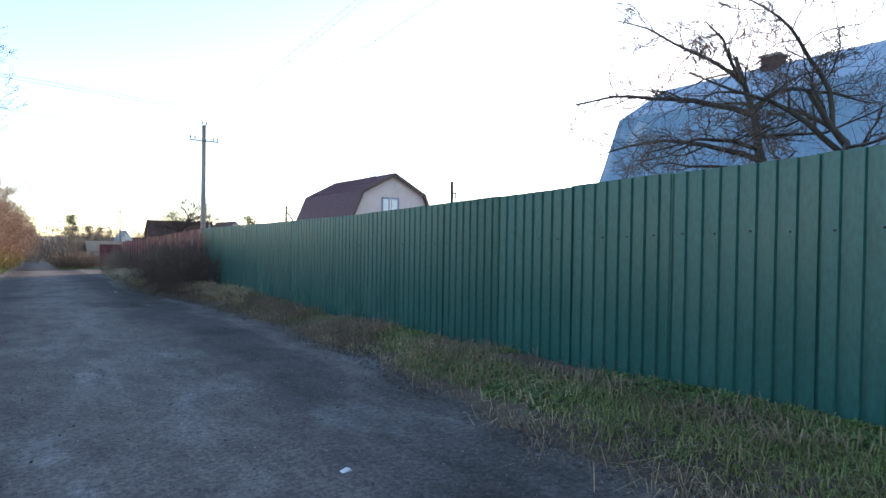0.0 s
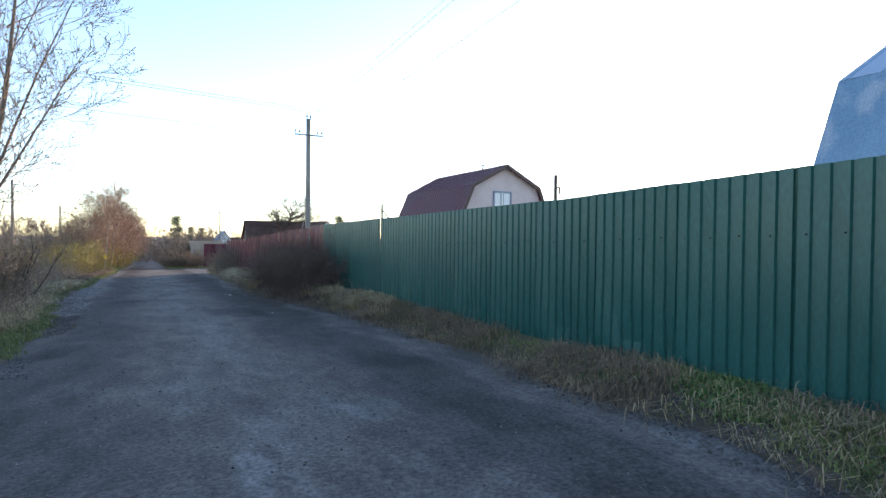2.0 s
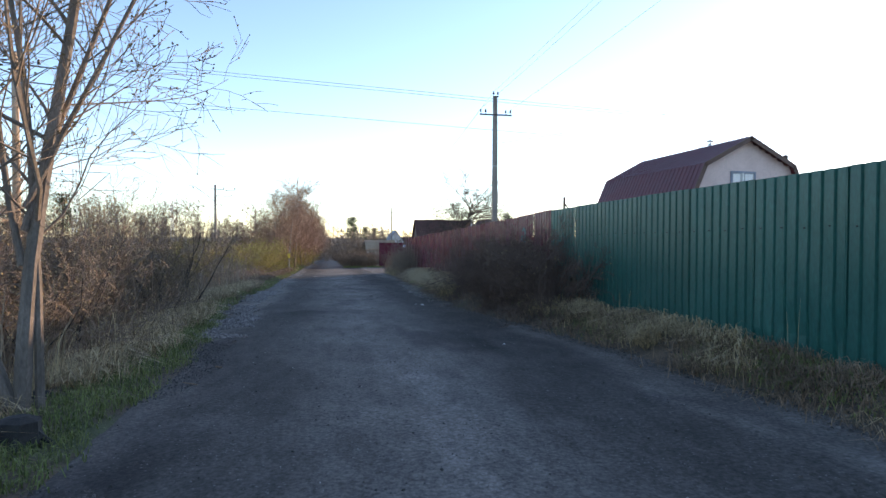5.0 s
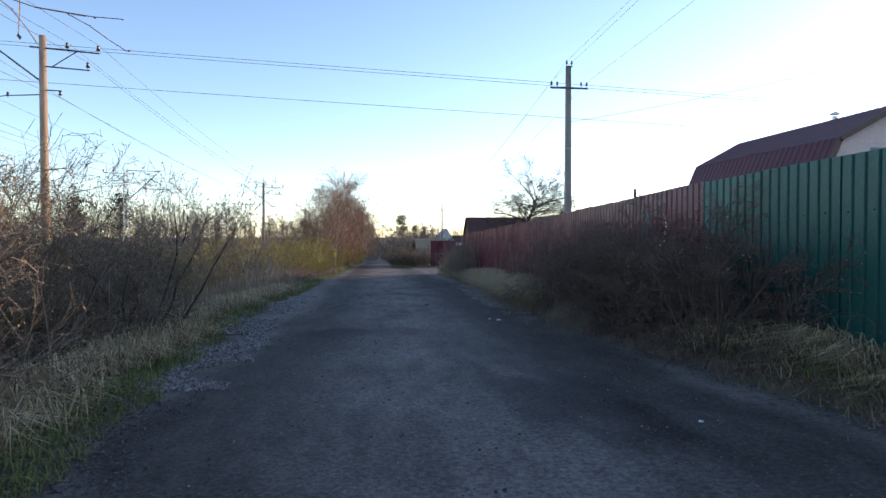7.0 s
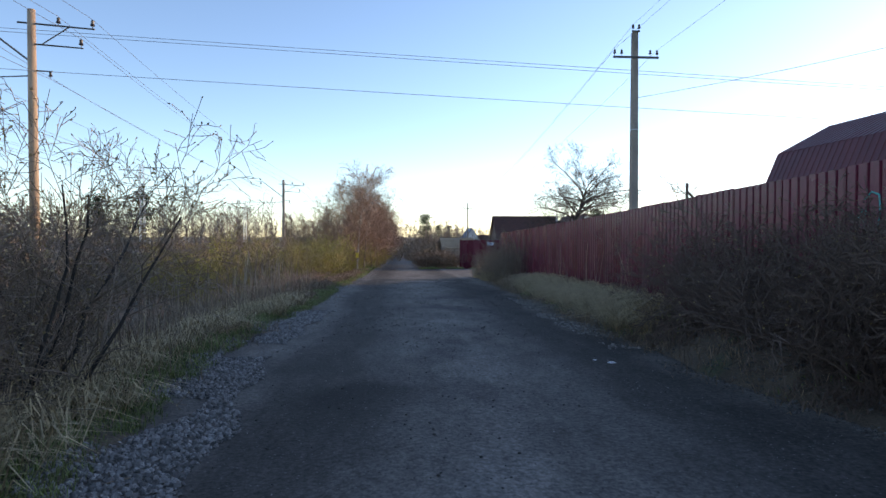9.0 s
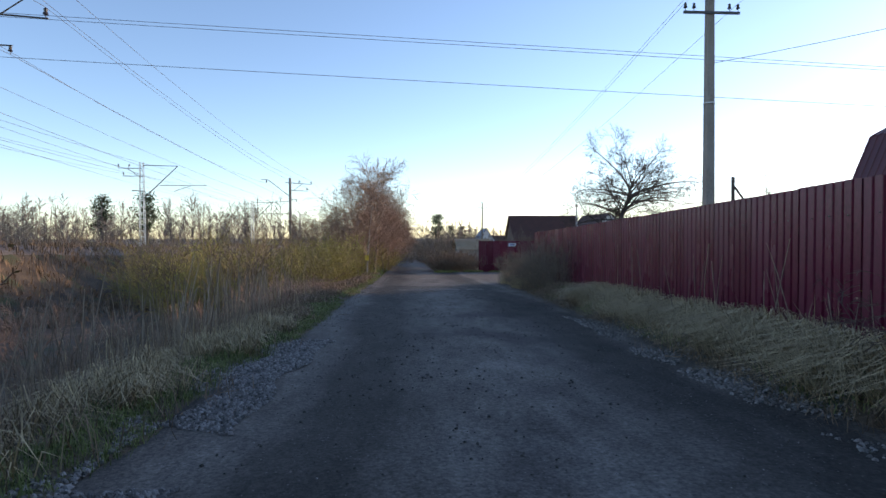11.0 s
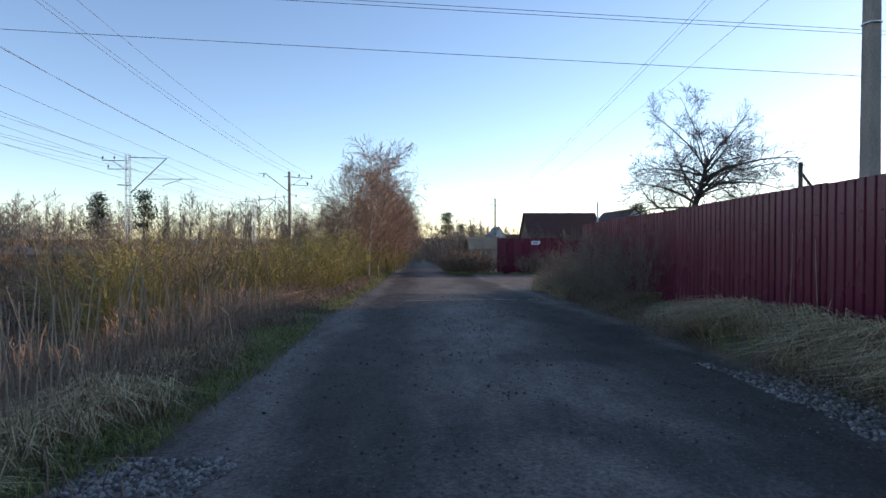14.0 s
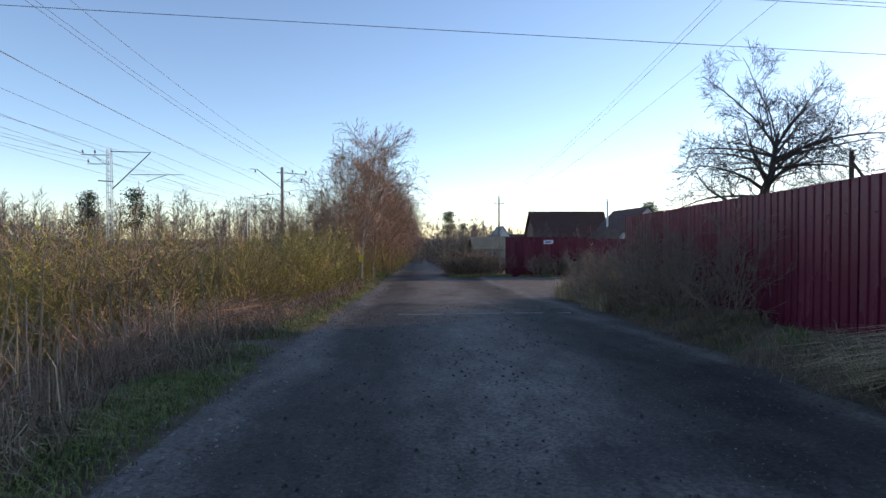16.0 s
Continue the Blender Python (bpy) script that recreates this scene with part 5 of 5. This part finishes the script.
reed_bed("clumps of stiff dead pale stalks beside the ditch", [(-4.3, 32.2, 26), (-4.9, 33.4, 30), (-5.4, 34.6, 26), (-4.2, 35.6, 20), (-4.5, 37.2, 22), (-4.0, 38.8, 18), (-4.4, 40.6, 18), (-4.6, 29.8, 24), (-4.1, 28.6, 14), (-4.4, 42.5, 14), (-5.6, 31.2, 20), (-4.0, 25.9, 16), (-3.9, 20.3, 18), (-3.8, 22.7, 16), (-3.9, 17.8, 14), (-4.2, 30.9, 20)], 131)

reed_bed("tall stiff dead pale stalks at the ditch", [(-4.0, 33.2, 16), (-3.9, 34.3, 14), (-3.8, 32.3, 10), (-4.1, 36.3, 12), (-3.9, 37.8, 9), (-4.3, 35.2, 10)], 133, 1.0, 1.7)
reed_bed("bare thin canes standing against the crimson fence", [(4.85, 30.6, 5), (4.8, 32.2, 5), (4.9, 34.0, 4), (4.85, 36.5, 3), (4.8, 29.3, 4)], 132)


def pebble(b, x, y, z, s, rng):
    """A broken stone: an uneven waist, a flat tilted top and a foot."""
    k = len(b.v)
    a = rng.uniform(0, 6.28)
    tx, ty = rng.uniform(-0.35, 0.35), rng.uniform(-0.35, 0.35)
    for i in range(4):
        t = a + i * math.pi / 2 + rng.uniform(-0.35, 0.35)
        r = s * rng.uniform(0.7, 1.2)
        b.v.append((x + math.cos(t) * r, y + math.sin(t) * r, z + s * rng.uniform(0.0, 0.35)))
    for i in range(3):
        t = a + 0.5 + i * 2.1
        dx, dy = math.cos(t) * s * 0.5, math.sin(t) * s * 0.5
        b.v.append((x + dx, y + dy, z + s * rng.uniform(0.75, 0.95) + dx * tx + dy * ty))
    b.f += [(k + 4, k + 5, k + 6), (k, k + 1, k + 4), (k + 1, k + 5, k + 4), (k + 1, k + 2, k + 5), (k + 2, k + 6, k + 5), (k + 2, k + 3, k + 6), (k + 3, k, k + 6), (k, k + 4, k + 6), (k + 3, k + 2, k + 1, k)]


def gravel(label, n, place, smin, smax, seed, mat=None):
    rng = random.Random(seed)
    b = Build()
    done = 0
    while done < n:
        spot = place(rng)
        if spot is None:
            continue
        done += 1
        x, y = spot
        z = surface(x, y)
        pebble(b, x, y, z, smin + (smax - smin) * rng.random() ** 2, rng)
    return solid("gravel", b, mat or M_STONE, label, "gravel", "stuff")


gravel("loose grey gravel along the lane's edge", 11500, left_of(-0.75, 0.2, 20.5, 33.3, -0.2, 21), 0.012, 0.034, 111)
gravel("scattered grit on the lane", 6500, band(-1.9, 3.4, 0.5, 46, -0.1, 22, 1.0), 0.004, 0.012, 112, M_DULLSTONE)
gravel("pale grit trodden into the lane", 3200, band(-1.8, 3.3, 0.5, 44, -0.15, 33), 0.003, 0.011, 123)
gravel("dull grit along the lane's edge", 2600, left_of(-0.45, 0.1, 11, 22, -0.1, 27), 0.006, 0.018, 117, M_DULLSTONE)
gravel("loose grey gravel below the bank", 6500, right_of(-0.35, 0.45, -1, 27, -0.2, 23), 0.008, 0.026, 113, M_DULLSTONE)
gravel("loose grey gravel spilled below the bank", 3400, right_of(-0.7, 0.3, 27, 36.5, -0.15, 26), 0.012, 0.034, 116)
gravel("sparse stones at the lane's edge", 1300, left_of(-0.6, 0.2, 35, 60, 0, 24), 0.01, 0.028, 114)
gravel("dark clods of dirt scattered on the lane", 1700, band(-1.8, 3.4, 0.3, 30, 0.0, 25), 0.005, 0.017, 115, M_CLOD)
gravel("dark clods and stones scattered on the lane", 1500, band(-1.9, 3.8, 27, 50, -0.1, 28), 0.006, 0.026, 118, M_CLOD)
gravel("dull stones trodden into the lane", 1500, band(-1.9, 3.4, 29, 50, 0.05, 29), 0.008, 0.022, 119, M_DULLSTONE)


# ---- small things on and beside the lane ----
def stick(label, x, y, length, turn, r, seed, mat=M_DRYDARK, z=None, name="fallen_stick"):
    rng = random.Random(seed)
    g = surface(x, y) if z is None else z
    pts = bent((0, 0, r), (math.cos(radians(turn)), math.sin(radians(turn)), 0.02), length, 6, 0.08, 0.0, rng)
    ob = solid(name, Build().tube(pts, [r, r, r * 0.9, r * 0.8, r * 0.7, r * 0.6, r * 0.4], 5), mat, label, "stick", group="fallen sticks")
    ob.location = (x, y, g + 0.004)
    return ob


SR = random.Random(77)
for i in range(26):
    y = SR.uniform(14, 46)
    x = left_edge(y) + SR.uniform(-0.4, 0.5) if i % 2 else right_edge(y) + SR.uniform(-0.5, 0.3)
    stick("thin dry stick lying on the lane's edge", x, y, SR.uniform(0.15, 0.6), SR.uniform(0, 360), SR.uniform(0.004, 0.009), i)
for i in range(34):
    x, y = -4.6 + SR.gauss(0, 0.7), 45.5 + SR.gauss(0, 1.6)
    stick("russet cut branch on a brush heap beside the ditch", x, y, SR.uniform(0.8, 2.2), SR.uniform(-30, 60), SR.uniform(0.008, 0.018), 100 + i, M_REDTWIG, land(x, y) + SR.uniform(0.05, 0.6), "cut_branch")
stump = thing("tree_stump", "charred low tree stump on the grass verge", "stump", (-2.36, 14.9, land(-2.36, 14.9) + 0.05))
b = Build()
b.tube([(0, 0, -0.1), (0, 0, 0.05), (0.01, 0, 0.14), (0.01, 0, 0.17)], [0.19, 0.15, 0.14, 0.06], 7)
part("bole", b, M_DEBRIS, stump)
for i in range(5):
    a = i * 1.26
    part("root", Build().tube([(0.1 * math.cos(a), 0.1 * math.sin(a), 0.04), (0.22 * math.cos(a), 0.22 * math.sin(a), -0.04)], [0.04, 0.015], 5), M_DEBRIS, stump)
log = thing("old_log", "dark rotting log lying beside the young tree", "log", (-3.4, 16.3, land(-3.4, 16.3) - 0.08))
part("bole", Build().tube([(-0.9, -0.2, 0.12), (-0.2, 0, 0.14), (0.6, 0.15, 0.12)], [0.13, 0.15, 0.12], 9), M_DEBRIS, log)
part("branch_stub", Build().tube([(-0.2, 0, 0.2), (-0.3, 0.1, 0.4)], [0.05, 0.03], 6), M_DEBRIS, log)


def scrap(label, x, y, size, seed, mat=M_LITTER):
    rng = random.Random(seed)
    b = Build()
    pebble(b, 0, 0, 0, size, rng)
    ob = solid("litter", b, mat, label, "litter")
    ob.location = (x, y, road_height(x, y))
    ob.scale = (1, 1, 0.4)


scrap("pale flattened scrap of litter on the lane", 1.75, 3.55, 0.05, 1)
scrap("pale scrap of litter on the lane", 2.55, 26.0, 0.06, 2)
scrap("pale scrap of litter on the lane", 2.4, 26.2, 0.035, 3)
scrap("small pale stone on the lane", 2.7, 18.9, 0.03, 4)
# a pale broken seam line across the lane, built as low concrete-coloured blocks
edge = Build()
for i in (0, 1, 2, 4, 5, 6, 8, 9, 11):
    x0 = -0.9 + i * 0.36
    y0 = 47.2 + 0.05 * noise.noise(Vector((i * 0.9, 0, 0)))
    z = road_height(x0 + 0.17, y0)
    edge.box(x0, x0 + 0.35, y0, y0 + 0.06, z - 0.08, z + 0.006 + 0.01 * noise.noise(Vector((i * 1.7, 3, 0))))
solid("kerb_strip", edge, M_CONCRETE, "pale broken seam line across the lane, built as low blocks", kind="structure")
